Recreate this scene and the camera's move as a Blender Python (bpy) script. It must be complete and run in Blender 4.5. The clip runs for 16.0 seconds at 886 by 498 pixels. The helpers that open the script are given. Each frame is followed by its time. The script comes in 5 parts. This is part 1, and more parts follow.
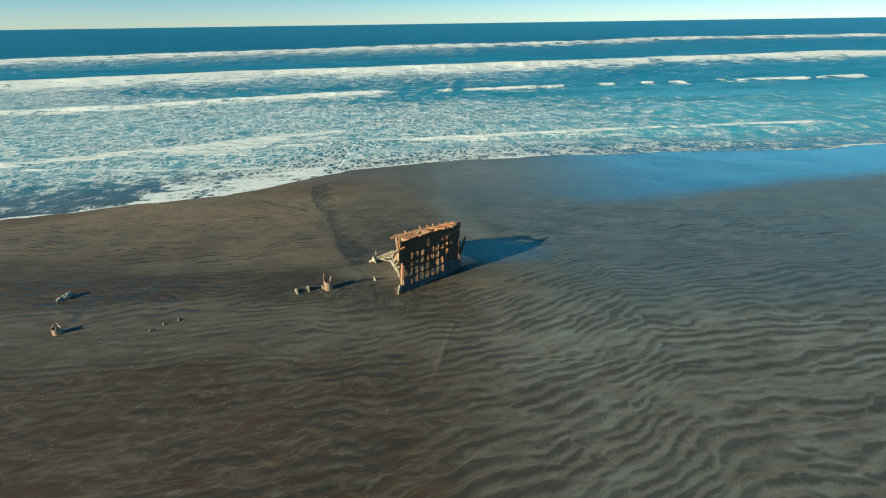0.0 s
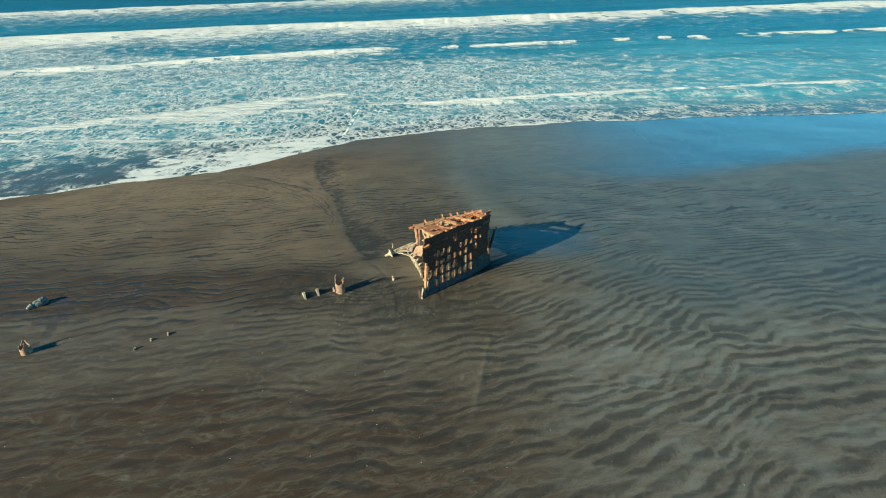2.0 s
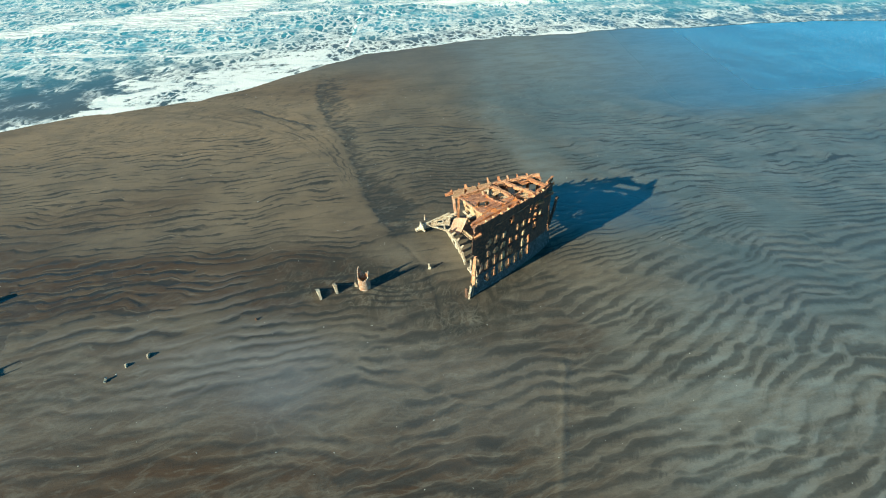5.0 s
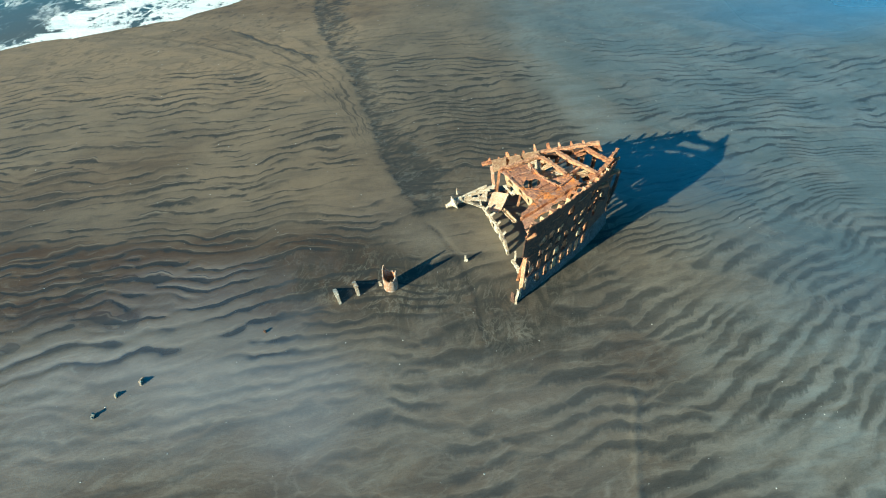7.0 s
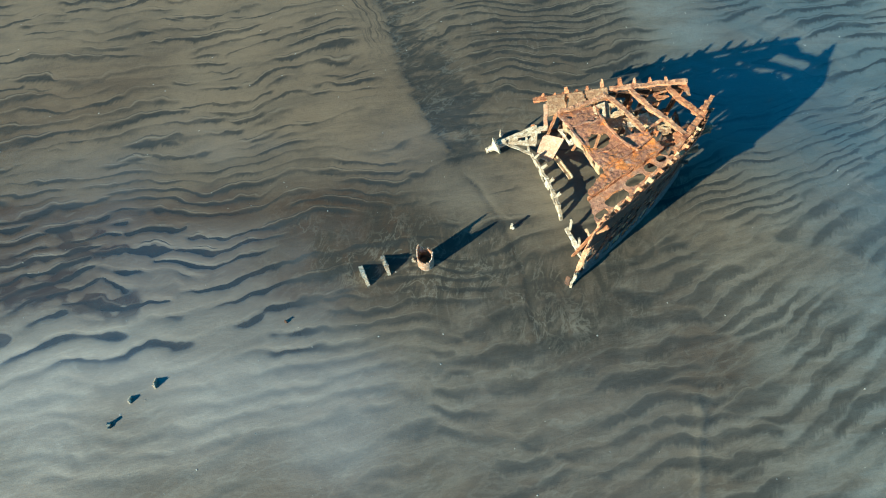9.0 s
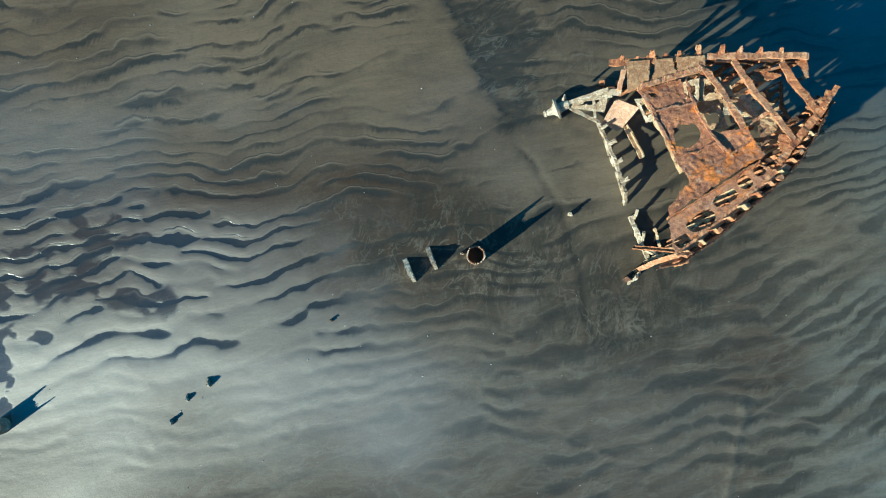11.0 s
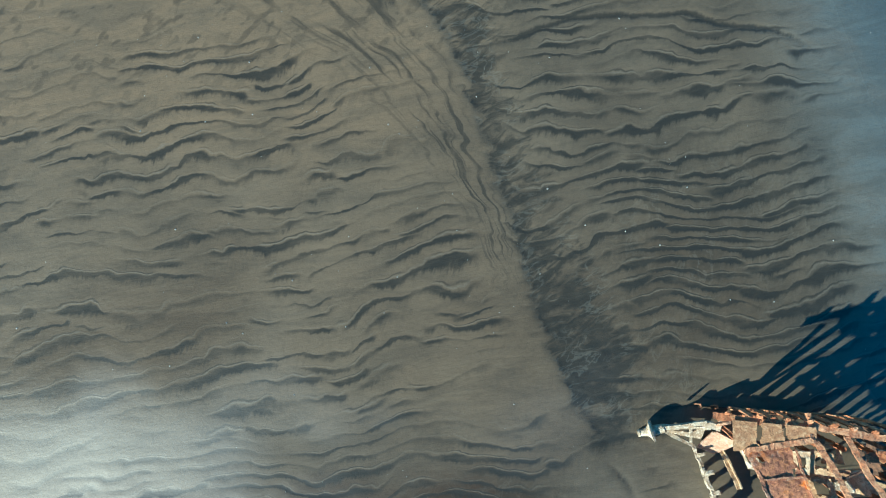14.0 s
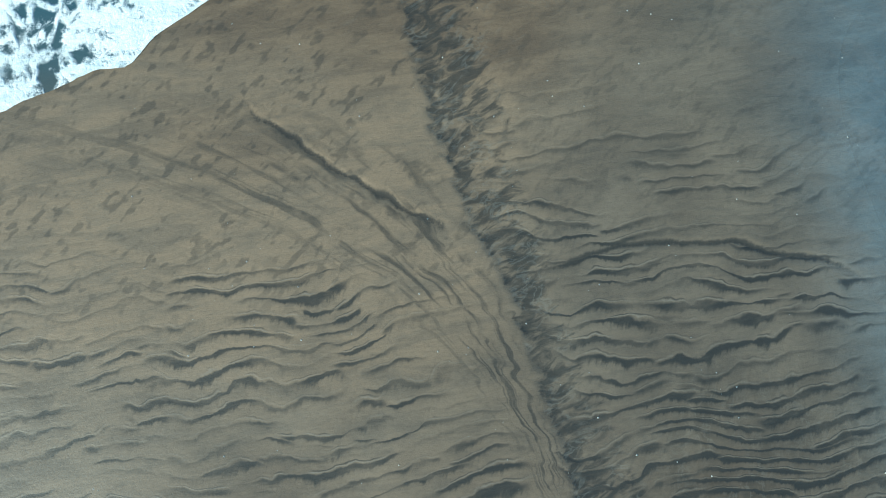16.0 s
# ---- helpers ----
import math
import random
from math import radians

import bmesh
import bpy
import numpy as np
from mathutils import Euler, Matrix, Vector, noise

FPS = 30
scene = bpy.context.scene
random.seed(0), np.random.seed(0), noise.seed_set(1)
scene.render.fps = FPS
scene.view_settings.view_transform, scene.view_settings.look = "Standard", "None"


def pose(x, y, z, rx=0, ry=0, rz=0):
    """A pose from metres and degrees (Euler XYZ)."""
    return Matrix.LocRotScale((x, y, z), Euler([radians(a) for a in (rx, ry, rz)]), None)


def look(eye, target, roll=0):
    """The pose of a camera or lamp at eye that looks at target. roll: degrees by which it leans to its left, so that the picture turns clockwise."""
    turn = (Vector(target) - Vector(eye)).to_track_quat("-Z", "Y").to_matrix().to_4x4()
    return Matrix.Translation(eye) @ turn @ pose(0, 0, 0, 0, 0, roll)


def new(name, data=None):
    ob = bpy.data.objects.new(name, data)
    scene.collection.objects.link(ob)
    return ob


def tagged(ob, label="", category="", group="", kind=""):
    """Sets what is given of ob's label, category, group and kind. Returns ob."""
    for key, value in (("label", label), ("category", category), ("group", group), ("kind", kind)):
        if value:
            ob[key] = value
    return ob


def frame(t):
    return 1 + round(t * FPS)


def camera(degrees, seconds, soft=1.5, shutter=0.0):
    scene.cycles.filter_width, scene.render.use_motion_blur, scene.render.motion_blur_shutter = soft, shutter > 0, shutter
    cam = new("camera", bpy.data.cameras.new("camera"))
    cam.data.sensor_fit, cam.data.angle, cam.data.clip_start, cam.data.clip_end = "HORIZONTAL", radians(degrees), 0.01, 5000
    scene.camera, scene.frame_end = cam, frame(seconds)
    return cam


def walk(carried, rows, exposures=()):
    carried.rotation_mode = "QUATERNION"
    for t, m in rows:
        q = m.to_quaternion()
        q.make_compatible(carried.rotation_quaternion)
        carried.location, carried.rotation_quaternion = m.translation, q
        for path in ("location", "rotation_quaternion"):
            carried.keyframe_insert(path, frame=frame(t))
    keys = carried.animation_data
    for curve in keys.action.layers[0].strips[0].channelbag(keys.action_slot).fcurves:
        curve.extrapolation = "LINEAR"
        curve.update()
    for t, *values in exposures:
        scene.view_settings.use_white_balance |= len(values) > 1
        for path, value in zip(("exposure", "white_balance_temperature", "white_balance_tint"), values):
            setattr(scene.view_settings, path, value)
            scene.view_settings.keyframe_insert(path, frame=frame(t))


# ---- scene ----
cam = camera(78.9, 16.0, soft=1.1)
METRES, EYE, TILT, LEAN, TURN = 50.84, 17.62, -0.02, -0.75, 0.0
ROWS = [
    (0.0, 0.0, 0.0, 0.0, -0.65, -22.9, 1.53),
    (0.5, -0.0088, 0.0302, 0.0007, -0.71, -23.8, 1.6),
    (1.0, -0.0177, 0.0592, 0.0015, -0.84, -24.68, 1.66),
    (1.5, -0.0269, 0.0874, 0.0018, -0.87, -25.63, 1.7),
    (2.0, -0.0357, 0.1161, 0.0024, -0.83, -27.32, 1.72),
    (2.5, -0.044, 0.1456, 0.0032, -0.84, -28.95, 1.75),
    (3.0, -0.0523, 0.1755, 0.0037, -0.86, -30.49, 1.76),
    (3.5, -0.0602, 0.2044, 0.0037, -0.94, -32.16, 1.75),
    (4.0, -0.0685, 0.2335, 0.0038, -1.01, -33.95, 1.72),
    (6.5, -0.1081, 0.3851, 0.0071, -1.06, -46.0, 1.59),
    (7.0, -0.116, 0.4161, 0.0077, -1.02, -49.09, 1.59),
    (7.5, -0.1241, 0.4477, 0.0085, -1.03, -52.71, 1.53),
    (8.0, -0.1315, 0.4796, 0.0095, -1.0, -57.0, 1.47),
    (8.5, -0.1389, 0.5118, 0.01, -0.97, -61.65, 1.38),
    (9.0, -0.1462, 0.545, 0.0105, -0.98, -67.4, 1.24),
    (11.5, -0.1857, 0.7166, 0.0096, -0.66, -90.69, 1.41),
    (12.0, -0.1948, 0.7506, 0.01, -0.43, -90.45, 1.68),
    (12.5, -0.2039, 0.7856, 0.0102, -0.31, -90.22, 1.89),
    (13.0, -0.2123, 0.821, 0.0104, -0.27, -89.99, 2.13),
    (13.5, -0.2211, 0.8577, 0.0108, -0.22, -89.89, 2.2),
    (14.0, -0.2289, 0.8947, 0.0111, -0.21, -89.8, 2.36),
    (14.5, -0.2375, 0.9309, 0.0118, -0.17, -89.53, 2.37),
    (15.0, -0.2462, 0.9687, 0.0121, -0.16, -89.42, 2.34),
    (15.5, -0.255, 1.0071, 0.0124, -0.19, -89.42, 2.2),
    (16.0, -0.2629, 1.0447, 0.0126, -0.39, -89.38, 2.16),
]
walk(cam, [(t, pose(0, 0.106, EYE, TILT, LEAN, TURN) @ pose(METRES * x, METRES * y, METRES * z, 90 + pitch, roll, yaw)) for t, x, y, z, yaw, pitch, roll in ROWS],
     exposures=[(0.0, 0.31, 6850.0, -9.0), (2.5, 0.54, 6800.0, -9.0), (4.0, 0.70, 6600.0, -10.0), (6.5, 1.07, 6150.0, -12.0), (9.0, 1.05, 5850.0, -12.0), (11.5, 0.63, 5520.0, -12.0),
                (12.5, 0.74, 5380.0, -11.0), (13.5, 0.80, 5380.0, -11.0), (15.0, 0.98, 5350.0, -11.0), (16.0, 1.02, 5300.0, -11.0)])

# ---- light: low morning sun over the land, open sky ----
SUN_EL, SUN_FROM = 20.5, (-0.829, -0.559)
world = bpy.data.worlds.new("sky")
scene.world = world
world.use_nodes = True
wn = world.node_tree
sky = wn.nodes.new("ShaderNodeTexSky")
sky.sky_type = "NISHITA"
sky.sun_disc = False
sky.sun_elevation = radians(SUN_EL)
sky.sun_rotation = math.atan2(SUN_FROM[0], SUN_FROM[1])
sky.air_density, sky.dust_density, sky.ozone_density = 0.65, 0.0, 3.0
tone = wn.nodes.new("ShaderNodeMix")
tone.data_type, tone.blend_type = "RGBA", "MULTIPLY"
tone.inputs[0].default_value = 1.0
# paler haze low over the horizon, deeper blue overhead
up = wn.nodes.new("ShaderNodeSeparateXYZ")
wn.links.new(wn.nodes.new("ShaderNodeTexCoord").outputs["Generated"], up.inputs[0])
haze = wn.nodes.new("ShaderNodeMapRange")
haze.interpolation_type = "SMOOTHSTEP"
haze.inputs[1].default_value, haze.inputs[2].default_value = 0.0, 0.13
wn.links.new(up.outputs[2], haze.inputs[0])
tint = wn.nodes.new("ShaderNodeMix")
tint.data_type = "RGBA"
tint.inputs[6].default_value, tint.inputs[7].default_value = (0.92, 0.95, 1.08, 1), (0.24, 0.98, 1.11, 1)
wn.links.new(haze.outputs[0], tint.inputs[0])
wn.links.new(tint.outputs[2], tone.inputs[7])
wn.links.new(sky.outputs[0], tone.inputs[6])
wn.links.new(tone.outputs[2], wn.nodes["Background"].inputs[0])
wn.nodes["Background"].inputs[1].default_value = 0.088
sun = new("sun", bpy.data.lights.new("sun", "SUN"))
sun.data.energy, sun.data.angle, sun.data.color = 5.0, radians(0.6), (1.0, 0.88, 0.70)
ce = math.cos(radians(SUN_EL))
sun.matrix_world = look((SUN_FROM[0] * 60 * ce, SUN_FROM[1] * 60 * ce, 60 * math.sin(radians(SUN_EL))), (0, 0, 0))

# ---- materials ----
class Mat:
    """A node material with short ways to add and join nodes."""

    def __init__(self, name, rough=0.7, metal=0.0, spec=0.5):
        self.m = bpy.data.materials.new(name)
        self.m.use_nodes = True
        self.t = self.m.node_tree
        self.b = self.t.nodes["Principled BSDF"]
        self.b.inputs["Roughness"].default_value = rough
        self.b.inputs["Metallic"].default_value = metal
        self.b.inputs["Specular IOR Level"].default_value = spec
        self.geo = self.t.nodes.new("ShaderNodeNewGeometry").outputs["Position"]

    def put(self, socket, value):
        if isinstance(value, bpy.types.NodeSocket):
            self.t.links.new(value, socket)
        elif isinstance(value, tuple) and len(value) == 3 and socket.type == "RGBA":
            socket.default_value = (*value, 1)
        else:
            socket.default_value = value

    def attr(self, name):
        n = self.t.nodes.new("ShaderNodeAttribute")
        n.attribute_name = name
        return n.outputs["Fac"]

    def scaled(self, sx, sy, sz, rz=0.0):
        n = self.t.nodes.new("ShaderNodeMapping")
        self.t.links.new(self.geo, n.inputs["Vector"])
        n.vector_type = "TEXTURE"
        n.inputs["Scale"].default_value = (1 / sx, 1 / sy, 1 / sz)
        n.inputs["Rotation"].default_value = (0, 0, radians(-rz))
        return n.outputs[0]

    def noise(self, scale, detail=4.0, rough=0.55, vec=None, distort=0.0):
        n = self.t.nodes.new("ShaderNodeTexNoise")
        self.t.links.new(vec or self.geo, n.inputs["Vector"])
        n.inputs["Scale"].default_value, n.inputs["Detail"].default_value = scale, detail
        n.inputs["Roughness"].default_value, n.inputs["Distortion"].default_value = rough, distort
        return n.outputs["Fac"]

    def cells(self, scale, vec=None, feature="DISTANCE_TO_EDGE"):
        n = self.t.nodes.new("ShaderNodeTexVoronoi")
        n.feature = feature
        self.t.links.new(vec or self.geo, n.inputs["Vector"])
        n.inputs["Scale"].default_value = scale
        return n.outputs["Distance"]

    def ramp(self, fac, lo, hi, a=0.0, b=1.0):
        n = self.t.nodes.new("ShaderNodeMapRange")
        n.interpolation_type = "SMOOTHSTEP"
        self.put(n.inputs[0], fac)
        for k, v in zip((1, 2, 3, 4), (lo, hi, a, b)):
            self.put(n.inputs[k], v)
        return n.outputs[0]

    def math(self, op, a, b=0.0):
        n = self.t.nodes.new("ShaderNodeMath")
        n.operation = op
        self.put(n.inputs[0], a)
        self.put(n.inputs[1], b)
        return n.outputs[0]

    def mix(self, fac, a, b):
        n = self.t.nodes.new("ShaderNodeMix")
        n.data_type = "RGBA"
        self.put(n.inputs[0], fac)
        self.put(n.inputs[6], a)
        self.put(n.inputs[7], b)
        return n.outputs[2]

    def axes(self):
        n = self.t.nodes.new("ShaderNodeSeparateXYZ")
        self.t.links.new(self.geo, n.inputs[0])
        return n.outputs[0], n.outputs[1]

    def vector(self, a, b, c=0.0):
        n = self.t.nodes.new("ShaderNodeCombineXYZ")
        for k, v in enumerate((a, b, c)):
            self.put(n.inputs[k], v)
        return n.outputs[0]

    def bell(self, v, centre, width):
        q = self.math("DIVIDE", self.math("SUBTRACT", v, centre), width)
        return self.math("EXPONENT", self.math("MULTIPLY", self.math("MULTIPLY", q, q), -1.0))

    def bump(self, height, strength, dist, below=None):
        n = self.t.nodes.new("ShaderNodeBump")
        self.put(n.inputs["Height"], height)
        n.inputs["Strength"].default_value, n.inputs["Distance"].default_value = strength, dist
        if below is not None:
            self.t.links.new(below, n.inputs["Normal"])
        return n.outputs[0]

    def done(self, **sockets):
        for k, v in sockets.items():
            self.put(self.b.inputs[k.replace("_", " ")], v)
        return self.m


def rust(name, mid, dark, light, pale, pale_amount=0.5, rough=0.8, bright=None):
    """Scaling iron: broad stains, blisters, pale crust and dark cracks."""
    m = Mat(name, rough)
    big, fine, grain = m.noise(1.5, 6, 0.66, distort=0.4), m.noise(7, 8, 0.70), m.noise(45, 4, 0.7)
    blister = m.noise(19, 6, 0.72)
    c = m.mix(m.ramp(big, 0.38, 0.60), mid, dark)
    c = m.mix(m.ramp(fine, 0.49, 0.62), c, light)
    c = m.mix(m.ramp(m.noise(2.6, 8, 0.72, distort=0.6), 0.66 - 0.2 * pale_amount, 0.78 - 0.2 * pale_amount, 0.0, 0.9), c, pale)
    if bright:
        c = m.mix(m.ramp(m.noise(1.1, 7, 0.68, distort=0.8), 0.545, 0.62, 0.0, 0.92), c, bright)
    info = m.t.nodes.new("ShaderNodeObjectInfo").outputs["Random"]
    c = m.mix(m.math("MULTIPLY", m.ramp(info, 0.3, 1.0), m.ramp(fine, 0.35, 0.6, 0.05, 0.40)), c, pale)
    crack = m.ramp(m.math("ABSOLUTE", m.math("SUBTRACT", m.noise(4.2, 7, 0.7, distort=0.9), 0.5)), 0.028, 0.004, 0.0, 0.55)
    c = m.mix(crack, c, tuple(v * 0.35 for v in dark))
    c = m.mix(m.ramp(blister, 0.57, 0.68, 0.0, 0.55), c, tuple(v * 0.5 for v in dark))
    c = m.mix(m.ramp(blister, 0.48, 0.36, 0.0, 0.55), c, light)
    c = m.mix(m.ramp(grain, 0.5, 0.78, 0.0, 0.4), c, tuple(v * 0.45 for v in dark))
    n = m.bump(grain, 0.4, 0.008, m.bump(blister, 0.6, 0.02, m.bump(fine, 0.7, 0.04)))
    return m.done(Base_Color=c, Roughness=m.ramp(fine, 0.3, 0.7, rough - 0.15, rough + 0.1), Normal=n)


RUST = rust("rusted_iron", (0.55, 0.205, 0.088), (0.33, 0.112, 0.050), (0.70, 0.34, 0.16), (0.72, 0.50, 0.33), 0.5)
RUST_DECK = rust("rusted_deck_iron", (0.47, 0.190, 0.100), (0.33, 0.140, 0.088), (0.60, 0.27, 0.125), (0.60, 0.42, 0.31), 0.45, 0.8, (0.78, 0.24, 0.040))
# darker copy of the rust: shade on the hull sides put into the colour
RUST_SHADED = rust("shaded_hull_rust", (0.120, 0.058, 0.036), (0.062, 0.033, 0.024), (0.23, 0.105, 0.056), (0.20, 0.14, 0.11), 0.25)
PALE = rust("salt_crusted_iron", (0.66, 0.56, 0.42), (0.40, 0.28, 0.18), (0.80, 0.73, 0.59), (0.26, 0.13, 0.07), 0.34)
LIMED = rust("buff_crusted_iron", (0.60, 0.41, 0.23), (0.40, 0.22, 0.115), (0.72, 0.53, 0.33), (0.74, 0.63, 0.46), 0.4)
PINK = rust("pink_rusted_iron", (0.62, 0.36, 0.23), (0.50, 0.24, 0.14), (0.70, 0.49, 0.35), (0.58, 0.46, 0.36), 0.6)
CRUST = rust("salt_streaked_rust", (0.46, 0.36, 0.27), (0.40, 0.18, 0.09), (0.58, 0.50, 0.42), (0.50, 0.22, 0.09), 0.5)
BARNACLED = rust("barnacled_iron", (0.052, 0.052, 0.050), (0.030, 0.030, 0.030), (0.12, 0.135, 0.135), (0.22, 0.24, 0.24), 0.35)
GREENED = rust("weathered_green_iron", (0.20, 0.22, 0.20), (0.10, 0.11, 0.10), (0.34, 0.36, 0.33), (0.50, 0.50, 0.45), 0.35)
SANDED = rust("sand_caked_iron", (0.50, 0.27, 0.135), (0.33, 0.16, 0.08), (0.58, 0.37, 0.21), (0.62, 0.53, 0.40), 0.3)
# white of the flakes that stand in for glints on the sand
GLINT = Mat("white_glint", 0.6).done(Base_Color=(0.72, 0.70, 0.64))


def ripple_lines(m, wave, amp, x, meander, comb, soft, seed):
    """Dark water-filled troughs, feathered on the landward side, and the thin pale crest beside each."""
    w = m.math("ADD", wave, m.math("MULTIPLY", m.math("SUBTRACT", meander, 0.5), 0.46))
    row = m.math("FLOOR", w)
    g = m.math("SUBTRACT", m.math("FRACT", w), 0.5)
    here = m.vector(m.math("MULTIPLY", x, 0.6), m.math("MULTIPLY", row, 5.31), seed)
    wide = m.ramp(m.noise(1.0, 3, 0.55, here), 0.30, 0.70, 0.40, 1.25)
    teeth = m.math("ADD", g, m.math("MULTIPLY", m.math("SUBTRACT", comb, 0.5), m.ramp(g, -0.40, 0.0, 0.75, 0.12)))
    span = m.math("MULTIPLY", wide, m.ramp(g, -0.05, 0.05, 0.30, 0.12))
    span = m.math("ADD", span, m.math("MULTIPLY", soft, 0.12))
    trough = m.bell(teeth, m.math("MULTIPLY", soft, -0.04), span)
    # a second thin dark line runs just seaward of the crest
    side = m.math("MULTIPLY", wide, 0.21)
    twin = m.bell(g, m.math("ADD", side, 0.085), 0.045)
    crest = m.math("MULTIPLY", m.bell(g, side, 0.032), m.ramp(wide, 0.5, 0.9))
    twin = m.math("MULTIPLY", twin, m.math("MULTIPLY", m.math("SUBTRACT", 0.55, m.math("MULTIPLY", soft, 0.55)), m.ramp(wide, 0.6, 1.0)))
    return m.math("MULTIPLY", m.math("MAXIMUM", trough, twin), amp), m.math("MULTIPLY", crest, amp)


def sand_material():
    m = Mat("wet_sand", 0.5)
    wet, film, brown, band, pool = m.attr("wet"), m.attr("film"), m.attr("brown"), m.attr("streak"), m.attr("pool")
    marble, tan, front, silt_sky, mark, stand = m.attr("marble"), m.attr("tan"), m.attr("front"), m.attr("silt_sky"), m.attr("mark"), m.attr("stand")
    x, y = m.axes()
    wave = m.attr("wave")
    soft = m.noise(0.33, 5, 0.6)
    streaks = m.noise(1.0, 7, 0.66, m.scaled(0.35, 1.25, 1.0, -9), 0.7)
    lines = m.noise(1.0, 6, 0.6, m.scaled(0.8, 4.2, 1.0, -10), 0.9)
    comb = m.noise(1.0, 5, 0.65, m.scaled(9.0, 1.8, 1.0, 14))
    fine = m.noise(9, 6, 0.7)
    grain = m.noise(70, 3, 0.65)
    meander = m.noise(0.9, 4, 0.6, m.scaled(0.8, 1.2, 1.0, -9))
    # wisps that follow the bends of the ripples
    flow = m.noise(1.0, 6, 0.60, m.vector(m.math("MULTIPLY", x, 0.42), m.math("MULTIPLY", wave, 1.5), 3.0), 0.5)
    wisp = m.noise(1.0, 5, 0.62, m.vector(m.math("MULTIPLY", x, 0.75), m.math("MULTIPLY", wave, 2.6), 9.0), 1.1)
    comb = m.math("ADD", 0.5, m.math("MULTIPLY", m.math("SUBTRACT", comb, 0.5), m.math("SUBTRACT", 1.0, m.math("MULTIPLY", stand, 0.85))))
    meander = m.math("ADD", 0.5, m.math("MULTIPLY", m.math("SUBTRACT", meander, 0.5), m.math("SUBTRACT", 1.0, m.math("MULTIPLY", stand, 0.6))))
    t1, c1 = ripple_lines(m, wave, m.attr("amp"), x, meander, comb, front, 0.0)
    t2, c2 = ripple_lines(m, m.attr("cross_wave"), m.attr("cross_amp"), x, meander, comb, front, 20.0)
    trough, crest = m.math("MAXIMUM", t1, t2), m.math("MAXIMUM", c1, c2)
    # streamlines that fan out of the channel, and small dark pits
    thread = m.noise(1.0, 3, 0.6, m.vector(m.math("MULTIPLY", m.attr("fan_across"), 3.0), m.math("MULTIPLY", y, 0.30)))
    thread = m.math("MULTIPLY", m.attr("fan"), m.math("MULTIPLY", m.ramp(thread, 0.47, 0.62), m.ramp(m.noise(0.9, 3, 0.6), 0.28, 0.54)))
    pits = m.math("MULTIPLY", m.attr("pits"), m.ramp(m.noise(1.0, 1, 0.5, m.scaled(1.7, 3.6, 1.0, -42)), 0.54, 0.66))
    pits = m.math("MULTIPLY", pits, m.ramp(m.noise(0.5, 3, 0.6), 0.36, 0.54))
    # the channel: dark, scalloped, with thin pale crests
    chan = m.attr("channel")
    scallop = m.noise(1.0, 5, 0.60, m.scaled(1.1, 2.6, 1.0, -28), 1.0)
    bed = m.ramp(m.math("ADD", chan, m.math("MULTIPLY", m.math("SUBTRACT", scallop, 0.5), m.ramp(chan, 0.0, 0.25, 0.0, 2.3))), 0.20, 0.72)
    rim = m.ramp(m.math("ABSOLUTE", m.math("SUBTRACT", m.noise(1.0, 3, 0.55, m.scaled(1.0, 2.0, 1.0, -28), 1.4), 0.5)), 0.045, 0.005)
    rim = m.math("MULTIPLY", rim, m.math("MULTIPLY", m.ramp(chan, 0.10, 0.35), m.ramp(m.noise(0.8, 2, 0.5), 0.42, 0.58)))
    veil = m.ramp(m.noise(0.7, 5, 0.62, m.scaled(0.6, 1.5, 1.0, -12), 0.5), 0.30, 0.56, 0.48, 1.0)
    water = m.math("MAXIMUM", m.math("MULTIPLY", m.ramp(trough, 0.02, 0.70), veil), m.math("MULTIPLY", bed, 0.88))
    c = m.mix(m.ramp(soft, 0.35, 0.65), (0.154, 0.121, 0.086), (0.200, 0.157, 0.110))
    c = m.mix(m.ramp(streaks, 0.44, 0.68, 0.0, 0.42), c, (0.098, 0.085, 0.067))
    c = m.mix(m.ramp(lines, 0.52, 0.68, 0.0, 0.16), c, (0.062, 0.056, 0.048))
    c = m.mix(m.math("MULTIPLY", tan, m.ramp(streaks, 0.62, 0.40, 0.45, 0.9)), c, (0.295, 0.208, 0.128))
    # pale silt; its blue-green cast is sky reflection put into the colour
    c = m.mix(m.math("MULTIPLY", silt_sky, m.ramp(streaks, 0.62, 0.40, 0.35, 0.85)), c, (0.258, 0.286, 0.270))
    c = m.mix(m.math("MULTIPLY", band, m.ramp(streaks, 0.60, 0.42, 0.3, 0.8)), c, (0.245, 0.215, 0.168))
    c = m.mix(m.math("MULTIPLY", brown, m.ramp(streaks, 0.30, 0.60, 0.62, 0.97)), c, (0.072, 0.043, 0.026))
    c = m.mix(m.math("MULTIPLY", front, m.ramp(flow, 0.48, 0.70, 0.0, 0.40)), c, (0.060, 0.055, 0.046))
    c = m.mix(m.math("MULTIPLY", m.math("MAXIMUM", front, m.math("MULTIPLY", brown, 0.6)), m.ramp(wisp, 0.55, 0.70, 0.0, 0.34)), c, (0.270, 0.250, 0.205))
    swirl = m.noise(0.62, 6, 0.6, m.scaled(0.5, 1.5, 1.0, -18), 1.2)
    vein = m.ramp(m.math("ABSOLUTE", m.math("SUBTRACT", swirl, 0.5)), 0.055, 0.0)
    cloud = m.ramp(m.noise(0.8, 6, 0.62, m.scaled(0.4, 1.4, 1.0, -18), 0.8), 0.42, 0.64)
    c = m.mix(m.math("MULTIPLY", marble, m.math("MULTIPLY", cloud, 0.24)), c, (0.080, 0.073, 0.060))
